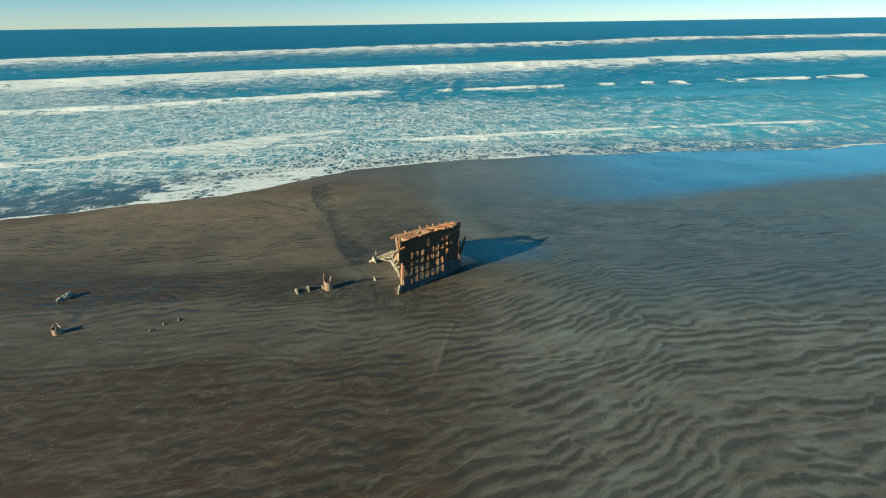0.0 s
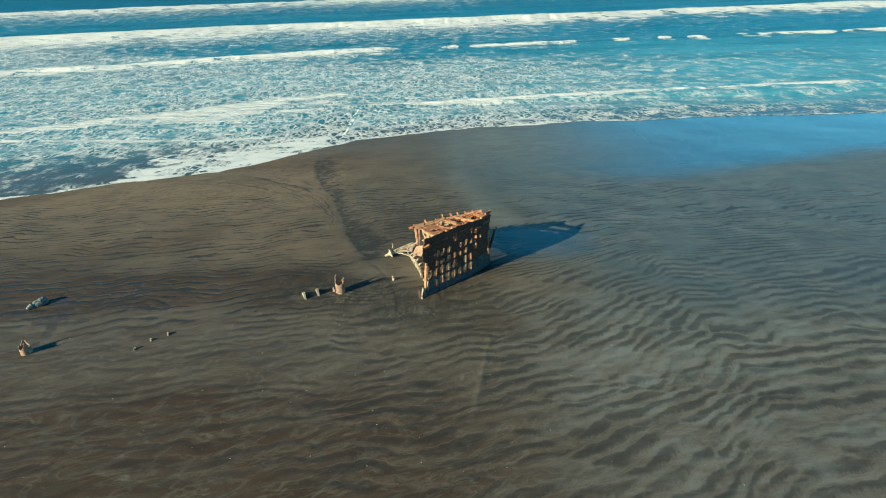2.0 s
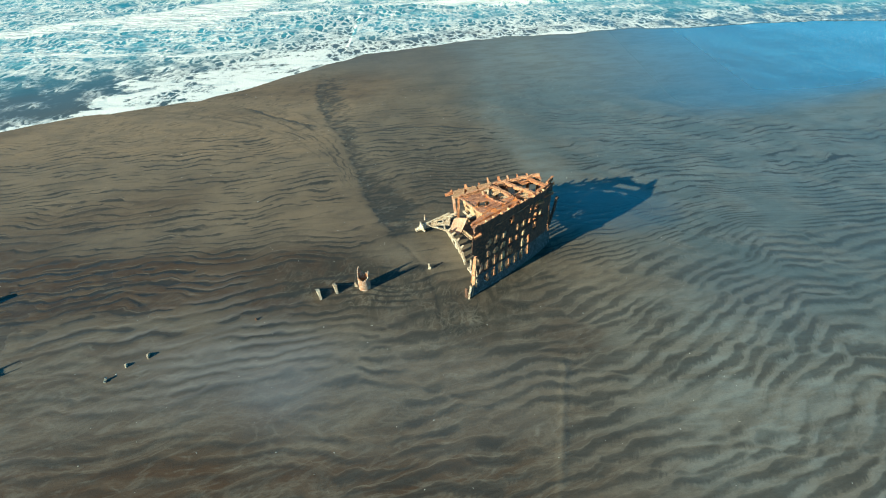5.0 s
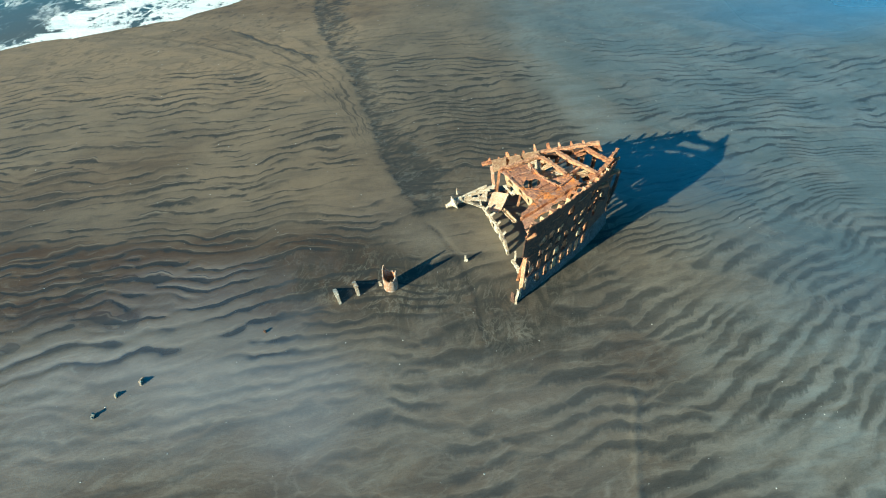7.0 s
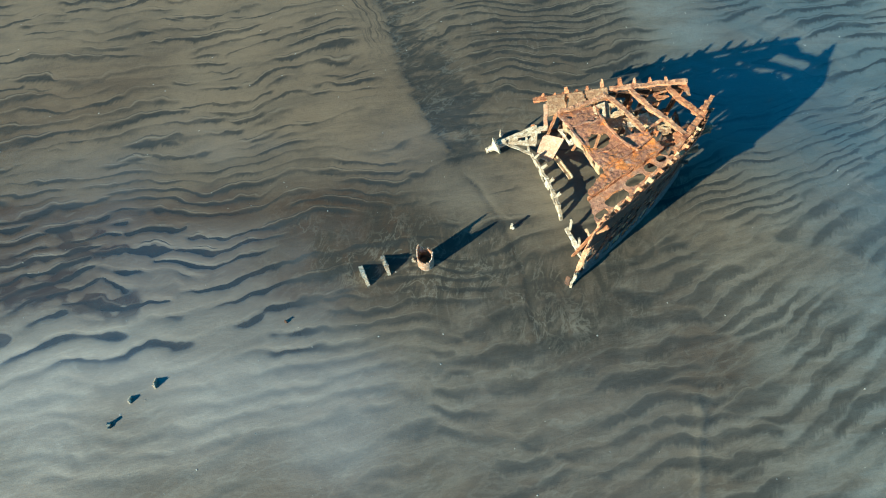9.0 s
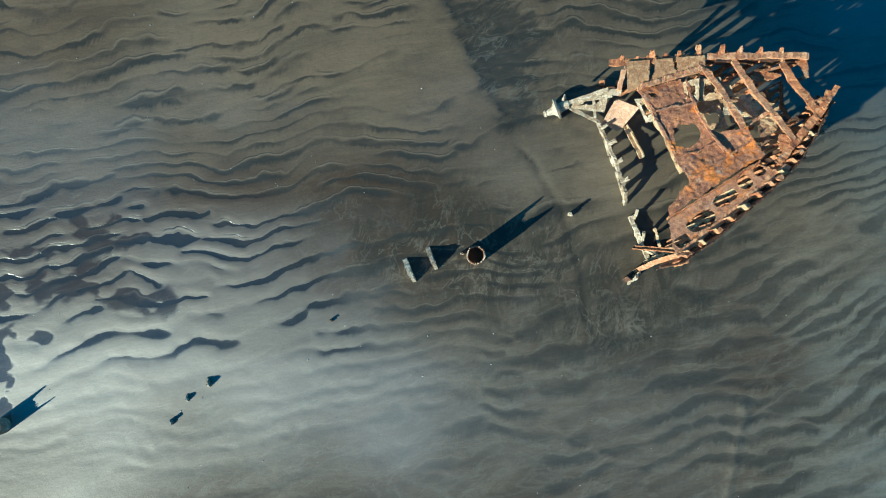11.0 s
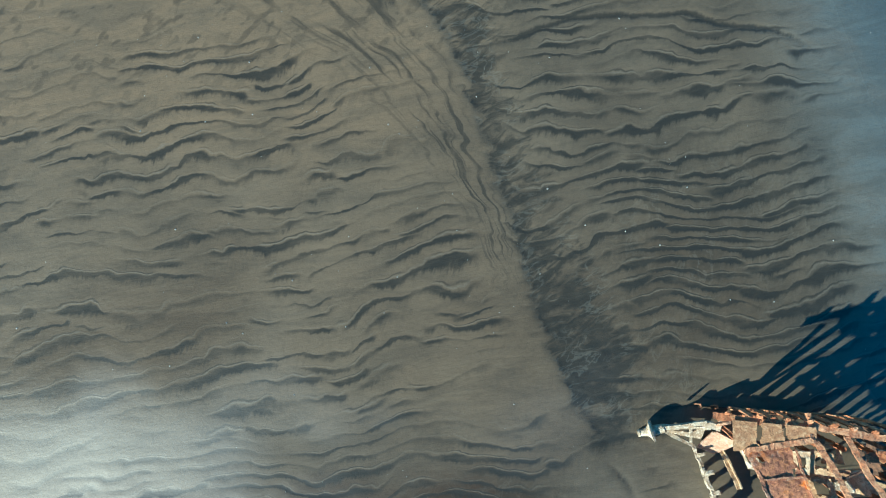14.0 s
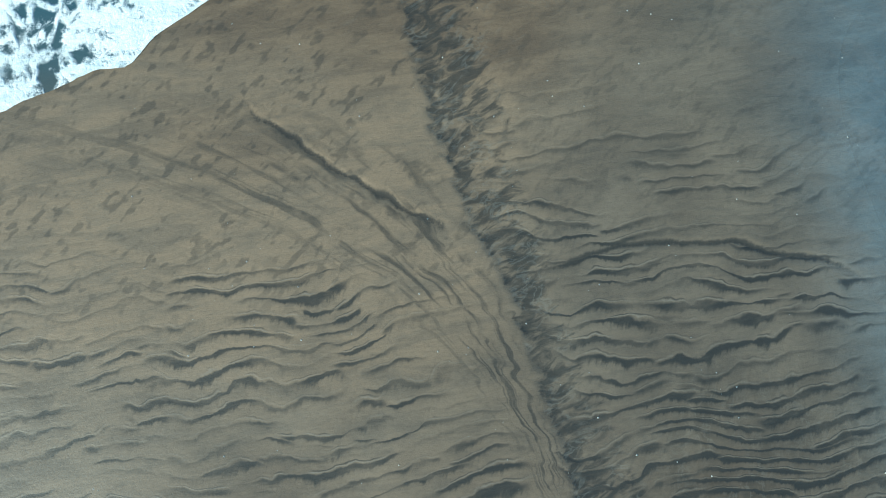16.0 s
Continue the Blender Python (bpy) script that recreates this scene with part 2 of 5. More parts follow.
    c = m.mix(m.math("MULTIPLY", marble, m.math("MULTIPLY", vein, 0.22)), c, (0.240, 0.218, 0.175))
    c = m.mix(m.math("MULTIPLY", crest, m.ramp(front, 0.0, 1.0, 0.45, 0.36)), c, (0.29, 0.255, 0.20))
    mottle = m.noise(3.6, 8, 0.74)
    c = m.mix(m.ramp(mottle, 0.50, 0.66, 0.0, 0.16), c, (0.070, 0.063, 0.052))
    feather = m.math("MULTIPLY", m.ramp(comb, 0.46, 0.66), m.ramp(m.noise(0.5, 4, 0.6), 0.44, 0.62, 0.0, 0.14))
    c = m.mix(feather, c, (0.062, 0.056, 0.048))
    # torn dark streaks in the scour round the wreckage
    torn = m.math("MULTIPLY", m.attr("scour"), m.ramp(m.noise(1.0, 8, 0.72, m.scaled(1.5, 0.7, 1.0, 12), 0.9), 0.40, 0.58, 0.35, 1.0))
    c = m.mix(m.math("MULTIPLY", torn, 0.88), c, (0.046, 0.042, 0.034))
    hair = m.ramp(m.math("ABSOLUTE", m.math("SUBTRACT", m.noise(1.0, 6, 0.64, m.scaled(1.3, 0.8, 1.0, 20), 1.3), 0.5)), 0.035, 0.004)
    c = m.mix(m.math("MULTIPLY", m.math("MULTIPLY", m.attr("scour"), hair), m.ramp(soft, 0.40, 0.60, 0.10, 0.50)), c, (0.24, 0.215, 0.170))
    # sea-wet sand on the far side of the wreck: the sky's blue-grey reflection put into the colour, between thin pale
    # ridges
    c = m.mix(m.math("MULTIPLY", m.attr("east"), m.ramp(m.noise(0.35, 5, 0.6, m.scaled(0.7, 1.4, 1.0, 24), 0.6), 0.40, 0.58, 0.22, 0.62)), c, (0.088, 0.126, 0.130))
    ridge = m.ramp(m.math("ABSOLUTE", m.math("SUBTRACT", m.noise(0.6, 5, 0.55, m.scaled(0.7, 1.5, 1.0, 24), 1.1), 0.5)), 0.030, 0.003)
    c = m.mix(m.math("MULTIPLY", m.math("MULTIPLY", m.attr("east"), ridge), m.ramp(soft, 0.40, 0.60, 0.05, 0.42)), c, (0.23, 0.235, 0.21))
    ragged = m.math("ADD", m.math("MULTIPLY", m.math("SUBTRACT", fine, 0.5), 0.7), m.math("MULTIPLY", m.math("SUBTRACT", comb, 0.5), 0.8))
    dark = m.ramp(m.math("ADD", wet, m.math("MULTIPLY", ragged, m.ramp(wet, 0.0, 0.4))), 0.06, 0.70, 0.0, 0.80)
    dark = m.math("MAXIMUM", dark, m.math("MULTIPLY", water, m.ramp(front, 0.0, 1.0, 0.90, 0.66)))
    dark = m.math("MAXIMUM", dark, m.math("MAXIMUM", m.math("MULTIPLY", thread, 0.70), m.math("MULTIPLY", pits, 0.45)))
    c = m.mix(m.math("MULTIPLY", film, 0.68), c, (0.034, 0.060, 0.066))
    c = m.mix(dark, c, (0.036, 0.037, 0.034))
    c = m.mix(m.math("MULTIPLY", rim, 0.30), c, (0.24, 0.225, 0.185))
    c = m.mix(m.ramp(grain, 0.48, 0.75, 0.0, 0.30), c, (0.05, 0.045, 0.038))
    small = m.noise(1.0, 5, 0.62, m.scaled(3.0, 10.0, 1.0, -12))
    hollow = m.math("SUBTRACT", m.math("MULTIPLY", crest, 0.25), m.math("ADD", m.math("MULTIPLY", trough, 0.22), m.math("MULTIPLY", thread, 0.25)))
    still = m.math("MAXIMUM", m.math("MULTIPLY", m.ramp(trough, 0.30, 0.62), stand), m.ramp(mark, 0.15, 0.75, 0.0, 0.75))
    open_sand = m.math("SUBTRACT", 1.0, still)
    n = m.bump(m.math("MULTIPLY", fine, open_sand), 0.30, 0.02, m.bump(m.math("MULTIPLY", small, open_sand), 0.35, 0.03,
               m.bump(m.math("ADD", m.math("MULTIPLY", hollow, open_sand), m.math("MULTIPLY", m.math("MULTIPLY", scallop, chan), -1.2)), 0.5, 0.018)))
    c = m.mix(m.math("MULTIPLY", still, 0.35), c, (0.045, 0.045, 0.040))
    r = m.ramp(film, 0.0, 1.0, m.ramp(wet, 0.0, 1.0, 0.60, 0.42), 0.24)
    r = m.ramp(still, 0.0, 1.0, r, 0.16)
    sheen = m.attr("sheen")
    weight = m.t.nodes.new("ShaderNodeLayerWeight")
    weight.inputs["Blend"].default_value = 0.5
    coat = m.math("MAXIMUM", film, m.math("MULTIPLY", pool, m.ramp(weight.outputs["Facing"], 0.20, 0.40, 1.0, 0.10)))
    east = m.math("MULTIPLY", m.attr("east"), m.ramp(weight.outputs["Facing"], 0.25, 0.52, 0.9, 0.15))
    coat = m.math("MAXIMUM", coat, east)
    return m.done(Base_Color=c, Roughness=r, Normal=n,
                  Specular_IOR_Level=m.ramp(m.math("MAXIMUM", m.math("MULTIPLY", coat, 0.7), film), 0.0, 1.0, 0.20, 1.0),
                  Coat_Weight=coat, Coat_Roughness=m.ramp(still, 0.0, 1.0, m.ramp(m.math("MAXIMUM", film, east), 0.0, 0.9, m.ramp(sheen, 0.0, 1.0, 0.46, 0.64), 0.18), 0.10), Coat_IOR=m.math("ADD", m.ramp(pool, 0.6, 1.0, 1.45, 1.62), m.math("ADD", m.math("MULTIPLY", sheen, 0.70), m.math("MULTIPLY", m.attr("east"), 0.45))))


def sea_material():
    m = Mat("sea_water", 0.12)
    foam, lace, thin = m.attr("foam"), m.attr("lace"), m.attr("thin")
    warp = m.noise(0.35, 4, 0.6)
    vec = m.scaled(1.0, 0.5, 1.0, -6)
    add = m.t.nodes.new("ShaderNodeVectorMath")
    add.operation = "MULTIPLY_ADD"
    nz = m.t.nodes.new("ShaderNodeTexNoise")
    m.t.links.new(m.geo, nz.inputs["Vector"])
    nz.inputs["Scale"].default_value, nz.inputs["Detail"].default_value = 0.55, 5
    m.t.links.new(nz.outputs["Color"], add.inputs[0])
    add.inputs[1].default_value = (1.3, 1.0, 0)
    m.t.links.new(vec, add.inputs[2])
    net = m.cells(0.42, add.outputs[0])
    net2 = m.cells(1.3, add.outputs[0])
    fine = m.noise(2.2, 7, 0.68)
    web = m.math("MAXIMUM", m.ramp(net, 0.14, 0.05), m.ramp(net2, 0.18, 0.06, 0.0, 0.95))
    web = m.math("MULTIPLY", web, m.ramp(fine, 0.34, 0.52))
    patch = m.ramp(m.math("ADD", lace, m.math("MULTIPLY", m.math("SUBTRACT", warp, 0.5), 2.4)), 0.28, 0.95)
    white = m.math("MULTIPLY", web, patch)
    torn = m.noise(0.16, 6, 0.65, m.scaled(0.7, 1.6, 1.0, -8), 0.8)
    shred = m.math("ADD", m.math("MULTIPLY", m.math("SUBTRACT", fine, 0.5), 1.1), m.math("MULTIPLY", m.math("SUBTRACT", torn, 0.5), 4.2))
    solid = m.ramp(m.math("ADD", foam, m.math("MULTIPLY", shred, m.ramp(foam, 0.02, 0.3))), 0.36, 0.60)
    white = m.math("MAXIMUM", white, solid)
    x, y = m.axes()
    c = m.mix(m.ramp(y, 190, 100), (0.016, 0.225, 0.340), (0.062, 0.345, 0.440))
    # paler towards the right: the sky's teal reflection put into the water colour
    c = m.mix(m.math("MULTIPLY", m.ramp(x, 0.0, 70.0), m.ramp(y, 200, 130)), c, (0.110, 0.430, 0.540))
    c = m.mix(m.ramp(y, 230, 520), c, (0.009, 0.140, 0.235))
    c = m.mix(m.ramp(m.noise(0.11, 5, 0.65, m.scaled(0.16, 1.7, 1.0, -9), 0.4), 0.46, 0.66, 0.0, 0.5), c, (0.040, 0.300, 0.400))
    c = m.mix(thin, c, (0.105, 0.112, 0.100))
    c = m.mix(m.math("MULTIPLY", m.ramp(m.noise(0.05, 4, 0.6, m.scaled(0.4, 1.4, 1.0, -10)), 0.4, 0.65), 0.42), c, (0.010, 0.130, 0.190))
    c = m.mix(m.math("MULTIPLY", m.ramp(m.noise(0.022, 6, 0.68, m.scaled(0.10, 1.3, 1.0, -9)), 0.44, 0.60, 0.0, 0.55), m.ramp(y, 200, 420)), c, (0.005, 0.080, 0.150))
    churn = m.ramp(m.noise(0.45, 7, 0.72, m.scaled(0.6, 1.5, 1.0, -8), 0.6), 0.48, 0.66, 0.0, 0.55)
    c = m.mix(white, c, m.mix(churn, (0.97, 0.955, 0.90), (0.50, 0.62, 0.64)))
    chop = m.noise(1.0, 6, 0.62, m.scaled(0.35, 0.9, 1.0, -10))
    rip = m.noise(2.4, 4, 0.6, m.scaled(0.7, 1.6, 1.0, -10))
    n = m.bump(m.math("MULTIPLY", rip, m.math("SUBTRACT", 1.0, m.math("MULTIPLY", thin, 0.8))), 0.5, 0.10,
               m.bump(m.math("MULTIPLY", chop, m.math("SUBTRACT", 1.0, thin)), 0.8, 0.7, m.bump(m.math("MULTIPLY", fine, white), 0.4, 0.15)))
    return m.done(Base_Color=c, Roughness=m.ramp(white, 0.0, 1.0, m.ramp(thin, 0.0, 1.0, 0.30, 0.15), 0.75), Normal=n, IOR=1.33, Specular_IOR_Level=0.4)


SAND, SEA = sand_material(), sea_material()


# ---- ground and sea: height fields ----
def lattice(x, y, seed):
    """Smooth gradient noise in the plane, about -0.7 to 0.7."""
    xi, yi = np.floor(x).astype(np.int64), np.floor(y).astype(np.int64)
    xf, yf = x - xi, y - yi

    def corner(i, j):
        h = ((xi + i) * 374761393 + (yi + j) * 668265263 + seed * 1274126177) & 0xFFFFFFFF
        h = ((h ^ (h >> 13)) * 1103515245) & 0xFFFFFFFF
        a = ((h ^ (h >> 16)) & 0xFFFF) / 65536.0 * 2 * np.pi
        return np.cos(a) * (xf - i) + np.sin(a) * (yf - j)

    u, v = xf * xf * xf * (xf * (xf * 6 - 15) + 10), yf * yf * yf * (yf * (yf * 6 - 15) + 10)
    low = corner(0, 0) * (1 - u) + corner(1, 0) * u
    high = corner(0, 1) * (1 - u) + corner(1, 1) * u
    return low * (1 - v) + high * v


def rough2(x, y, seed, octaves=3):
    return sum(lattice(x * 2 ** k, y * 2 ** k, seed + 7 * k) * 0.5 ** k for k in range(octaves))


def step(a, b, v):
    k = np.clip((v - a) / (b - a), 0, 1)
    return k * k * (3 - 2 * k)


def axis(lo, hi, d, far, grow, outer=None):
    """Even steps from lo to hi, double steps out to the outer limits, then ever longer ones."""
    inner = np.arange(lo, hi + d / 2, d)
    if outer:
        inner = np.concatenate([np.arange(outer[0], inner[0] - d, 2 * d), inner, np.arange(inner[-1] + 2 * d, outer[1], 2 * d)])
        d *= 2
    out, s, v = [], d, 0.0
    while v < far:
        s *= grow
        v += s
        out.append(v)
    out = np.array(out)
    return np.concatenate([inner[0] - out[::-1], inner, inner[-1] + out])


def beach(y):
    """Height of the beach: level inland, dipping to the sea."""
    d = np.clip(y - 35.0, 0, None)
    return -0.0275 * (np.sqrt(d * d + 9.0) - 3.0)


# the drainage channel: its sharp west bank and its soft east side
BANK_Y = (38.0, 38.9, 40.5, 42.2, 44.7, 46.3, 48.1, 50.0, 51.9, 53.8, 55.7, 57.6, 59.5, 61.5, 70)
BANK_WEST = (-6.4, -6.95, -7.85, -8.6, -9.4, -9.8, -10.4, -11.0, -11.6, -12.7, -13.45, -14.2, -14.8, -15.2, -16.0)
BANK_EAST = (-6.2, -6.6, -6.5, -5.7, -7.4, -8.35, -9.3, -9.9, -10.6, -11.2, -11.9, -12.3, -12.6, -12.8, -13.4)
# hollows that hold standing water round the lone stump, as (half width, line)
MARKS = ((0.20, ((-24.0, 29.6), (-23.95, 31.2), (-24.3, 32.8), (-24.6, 34.8))), (0.42, ((-26.4, 33.2), (-24.2, 33.7), (-21.4, 34.0), (-18.6, 33.4))),
         (0.16, ((-25.4, 34.4), (-23.0, 35.2), (-21.1, 35.3), (-20.0, 36.3))), (0.13, ((-21.1, 35.3), (-19.2, 35.6))), (0.32, ((-21.4, 36.4), (-21.0, 34.0))),
         (0.22, ((-26.0, 31.9), (-24.4, 32.4), (-22.6, 32.3))))
GROOVE_Y = (31.6, 32.6, 34.9, 36.4, 37.6, 38.6)
GROOVE_X = (-4.0, -4.35, -4.75, -5.15, -5.9, -6.7)
POOL_X = (-60, -40, -14, 0, 8, 17, 31, 52, 90)
POOL_Y = (64, 64, 63, 57, 51, 49, 54, 60.4, 68)


LAMBDA_Y = np.linspace(-6000, 6000, 24001)
LAMBDA = np.interp(LAMBDA_Y, (10, 20, 28, 30, 31.5, 36, 38, 44, 49, 60), (1.1, 1.0, 0.84, 0.86, 1.05, 1.0, 0.88, 0.84, 0.62, 0.58))
PHASE = np.cumsum(0.5 / LAMBDA)


def ripples(x, ph, seed):
    """Phase of the sand ripples, how whole each is along its length, and their rounded profile."""
    wave = np.interp(ph, LAMBDA_Y, PHASE)
    row = np.floor(wave)
    along = lattice(x * 0.21 + 5, row * 0.77 + 9, seed) + 0.30 * lattice(x * 0.8 + 2, row * 0.61, seed + 3)
    return wave - 11700.0, step(-0.30, 0.20, along + 0.12), np.exp(-((wave - row - 0.5) / 0.23) ** 2)


def off_line(x, y, pts):
    """Distance to a row of points."""
    best = np.full(x.shape, 1e9)
    for (x0, y0), (x1, y1) in zip(pts, pts[1:]):
        dx, dy = x1 - x0, y1 - y0
        k = np.clip(((x - x0) * dx + (y - y0) * dy) / (dx * dx + dy * dy), 0, 1)
        best = np.minimum(best, np.hypot(x - x0 - k * dx, y - y0 - k * dy))
    return best


def patch(x, y, cx, cy, rx, ry):
    return np.exp(-((x - cx) / rx) ** 2 - ((y - cy) / ry) ** 2)


def sand_field(x, y, spacing):
    """Height of the sand and how wet, filmed with water, brown, streaked and glossy it is."""
    fade = np.clip((0.42 - spacing) / 0.25, 0, 1)
    wx = x + 1.1 * rough2(x * 0.30, y * 0.30, 3) + 0.2 * rough2(x * 1.2, y * 1.2, 5)
    wy = y + 1.1 * rough2(x * 0.14, y * 0.13, 9) + 0.30 * rough2(x * 0.5, y * 0.5, 13) + 0.08 * rough2(x * 1.7, y * 2.0, 15)
    edge_noise = 0.25 * rough2(x * 0.8, y * 0.8, 21)
    d = (x - 0.5 * (np.interp(y, BANK_Y, BANK_WEST) + np.interp(y, BANK_Y, BANK_EAST))) * 0.93 + edge_noise
    inner = x - np.interp(y, BANK_Y, BANK_WEST) + 0.6 * edge_noise + 0.30 * rough2(x * 0.5, (y + 0.4 * x) * 1.9, 23)
    outer = np.interp(y, BANK_Y, BANK_EAST) - x + 2.0 * edge_noise
    west, near = inner < 0, np.exp(-(d / 3.6) ** 2) * step(44, 50, y)
    # ripples bend towards the channel, and swing seawards east of the wreck
    swing = 0.021 * np.clip(x + 3.0, 0, 16) ** 2 * step(44, 38, y)
    ph = wy - 0.22 * wx - swing - np.where(west, 1.0, -0.4) * near * np.abs(d) * 0.35
    front = step(37.5, 32, y - 0.30 * np.clip(x + 2, -6, 16))
    wave1, b1, t1 = ripples(x, ph, 41)
    wave2, b2, t2 = ripples(x + 0.4 * y, ph * 1.23 + 0.16 * wx + 7.3, 47)
    pick = step(-0.06, 0.10, rough2(x * 0.17 + 4, y * 0.3, 33))
    b1, b2 = b1 + (0.85 - b1) * front, b2 + (0.85 - b2) * front
    # close dark ripples fill the ground between the channel and the wreck's shadow
    close = step(-7.5, -5.5, x + 0.15 * (y - 44)) * step(2.2, 0.9, x + 0.12 * (y - 44)) * step(41.6, 43.0, y) * step(51, 48, y)
    b1, b2 = np.maximum(b1, close), np.maximum(b2, close)
    amp1, amp2 = b1 * (1 - pick), b2 * pick
    trough = np.maximum(t1 * amp1, t2 * amp2)
    crest = 1 - trough
    gate = 0.36 + 0.64 * step(-0.24, 0.16, rough2(x * 0.22, y * 0.42, 31) + 0.10)
    inland = np.exp(-((y - 35.6 - 0.06 * (x + 25)) / 2.6) ** 2) * step(-7, -11, x)
    gate = np.maximum(gate, np.maximum(1.1 * close, inland))
    dashes = 1 - step(52, 55.5, y - 0.1 * (x + 14)) * np.where(west, 0.8, 0.25)
    calm = step(66, 56, y + 0.20 * (x + 15)) * np.where(x > -14, step(64, 52, y - 0.02 * x), 1)
    smooth_bank = 1 - 0.9 * np.exp(-((inner + 0.7) / 0.85) ** 2) * step(37, 40, y)
    lee = np.maximum(patch(x, y, -6.6, 37.5, 1.9, 1.0), patch(x, y, -3.6, 37.9, 1.6, 2.2))
    strip = np.exp(-((x - np.interp(y, (40, 45.5, 48, 52.6, 57), (5.6, 3.6, 2.5, 2.0, 0.8))) / 2.1) ** 2) * step(39, 43, y)
    flat = step(34, 31, y + 0.06 * (x + 15)) * step(-5, -11, x)
    fan_zone = np.exp(-((d + 2.6) / 1.8) ** 2) * step(45, 49, y) * step(63, 57, y)
    amp = (1 - 0.7 * fan_zone) * gate * dashes * (0.15 + 0.85 * calm) * smooth_bank * (1 - 0.9 * lee) * (1 - 0.9 * strip) * (1 - 0.40 * flat)
    core = step(-0.12, 0.22, inner) * step(-1.6, 0.8, outer) * step(69, 62, y) * step(38.4, 39.6, y)
    cross = 1.5 * rough2(x * 1.1, (y + 0.35 * x) * 2.6, 55)
    hills = 0.05 * rough2(x * 0.12, y * 0.12, 61)
    rise = 0.12 + 0.9 * np.exp(np.clip(y - 50.9, -20, 16) / 4.0)
    fan_across = np.clip(-inner / rise, -20, 20)
    fan = step(0.15, 0.4, fan_across) * step(4.2, 2.0, fan_across) * step(43, 46, y) * step(60, 55, y)
    pits = step(50.5, 54, y - 0.1 * (x + 14)) * step(69, 63, y) * np.where(west, 1.0, 0.5) * step(-40, -30, x)
    # standing water in hollows
    pooled = step(-11.5, -14.5, x + 0.5 * (y - 34)) * step(30.8, 32, y) * step(38.5, 36, y)
    mark = np.zeros_like(x)
    jag = 0.42 * rough2(x * 0.9, y * 1.3, 99) + 0.10 * rough2(x * 3.1, y * 3.1, 98)
    for half, line in MARKS:
        mark = np.maximum(mark, np.exp(-(np.clip(off_line(x, y, line) + jag, 0, None) / (1.5 * half)) ** 2))
    mark = mark * step(-0.45, 0.15, rough2(x * 0.8, y * 1.6, 96))
    level = np.minimum(trough * amp, 0.55)
    depth = 0.014 + 0.026 * pooled
    z = beach(y) + hills - depth * level * fade * (1 - mark) + 0.010 * front * crest * fade * gate
    z = z - 0.035 * step(-0.9, 0.9, inner) * core + 0.010 * cross * core * fade - 0.008 * mark
    # drainage lines either side of the channel, and a low ridge inland of the wreck
    arc = np.abs(y - (53.6 - 0.035 * (x + 5.5) ** 2) + 0.3 * rough2(x * .6, y * .6, 71))
    line = np.exp(-(arc / 0.10) ** 2) * step(-11, -9.5, x) * step(1.0, -1.5, x)
    arc2 = np.abs(y - (58.2 - 0.62 * (x + 20.5)) + 0.5 * rough2(x * .5, y * .5, 73))
    line = np.maximum(line, np.exp(-(arc2 / 0.13) ** 2) * step(-21.5, -19.5, x) * step(-13.2, -14.5, x))
    ridge_x = 0.75 + 0.22 * (y - 29.5) * step(29.6, 29, y) + 0.12 * rough2(x * .9, y * .9, 75)
    ridge = np.exp(-((x - ridge_x) / 0.16) ** 2) * step(22.5, 25, y) * step(30.4, 29.6, y)
    z = z - 0.03 * line * fade + 0.03 * ridge * fade
    z = z - 0.06 * patch(x, y, -1.5, 37.0, 4.0, 4.0)
    groove = np.exp(-((x - np.interp(y, GROOVE_Y, GROOVE_X) + 0.35 * edge_noise) / 0.16) ** 2) * step(31.4, 32.4, y) * step(38.9, 38.2, y)
    z = z - 0.02 * groove * fade
    wet = np.clip(0.8 * line + 0.5 * groove * step(-0.3, 0.3, rough2(x * 0.9, y * 0.9, 79)), 0, 1)
    scour = 1.1 * patch(x, y, -9.4, 35.5, 3.8, 1.9) + 1.1 * patch(x, y, -3.4, 32.9, 3.0, 1.8) + 0.6 * patch(x, y, -7.0, 34.2, 2.6, 1.2) + 0.7 * patch(x, y, -8.6, 37.0, 1.6, 0.8) + 0.7 * patch(x, y, -6.0, 35.7, 1.3, 1.1) + 0.6 * patch(x, y, -6.7, 38.9, 0.7, 1.2) + 0.9 * np.exp(-(off_line(x, y, ((-3.0, 33.4), (-0.3, 35.6), (1.8, 37.8))) / 0.9) ** 2)
    scour = scour + 0.42 * close + 0.5 * patch(x, y, -4.6, 41.0, 1.7, 1.2) + 0.45 * patch(x, y, -5.4, 39.7, 1.2, 1.0)
    scour = np.clip(scour * (1 + 0.8 * rough2(x * 0.7, y * 0.7, 77)), 0, 1) * (1 - lee)
    channel = np.clip((0.55 + 0.2 * step(45, 40, y)) * core, 0, 1)
    amp1, amp2 = amp1 * amp * fade, amp2 * amp * fade
    film = step(-1, 9, y - np.interp(x, POOL_X, POOL_Y) + 1.2 * rough2(x * 0.10, y * 0.2, 85)) * (0.20 + 0.80 * step(0, 34, x))
    film = np.maximum(film, 0.26 * step(-2.0, 10.0, x - 3.0 + 0.4 * (y - 40)) * step(27, 35, y))
    # wet oval where the wreck's shadow falls, deepening that shadow in the colour
    film = np.maximum(film, 0.62 * np.exp(-(((x - 5.0) / 5.5) ** 2 + ((y - 41.5) / 3.2) ** 2) ** 2))
    dip = step(-0.35, 0.25, rough2(x * 0.15, y * 0.3, 87) + 0.1)
    pool = step(2, -9, x + 0.5 * (y - 38)) * step(20, 26, y) * step(42.8, 38.5, y + 3.0 * rough2(x * 0.2, y * 0.2, 89)) * (0.45 + 0.55 * dip)
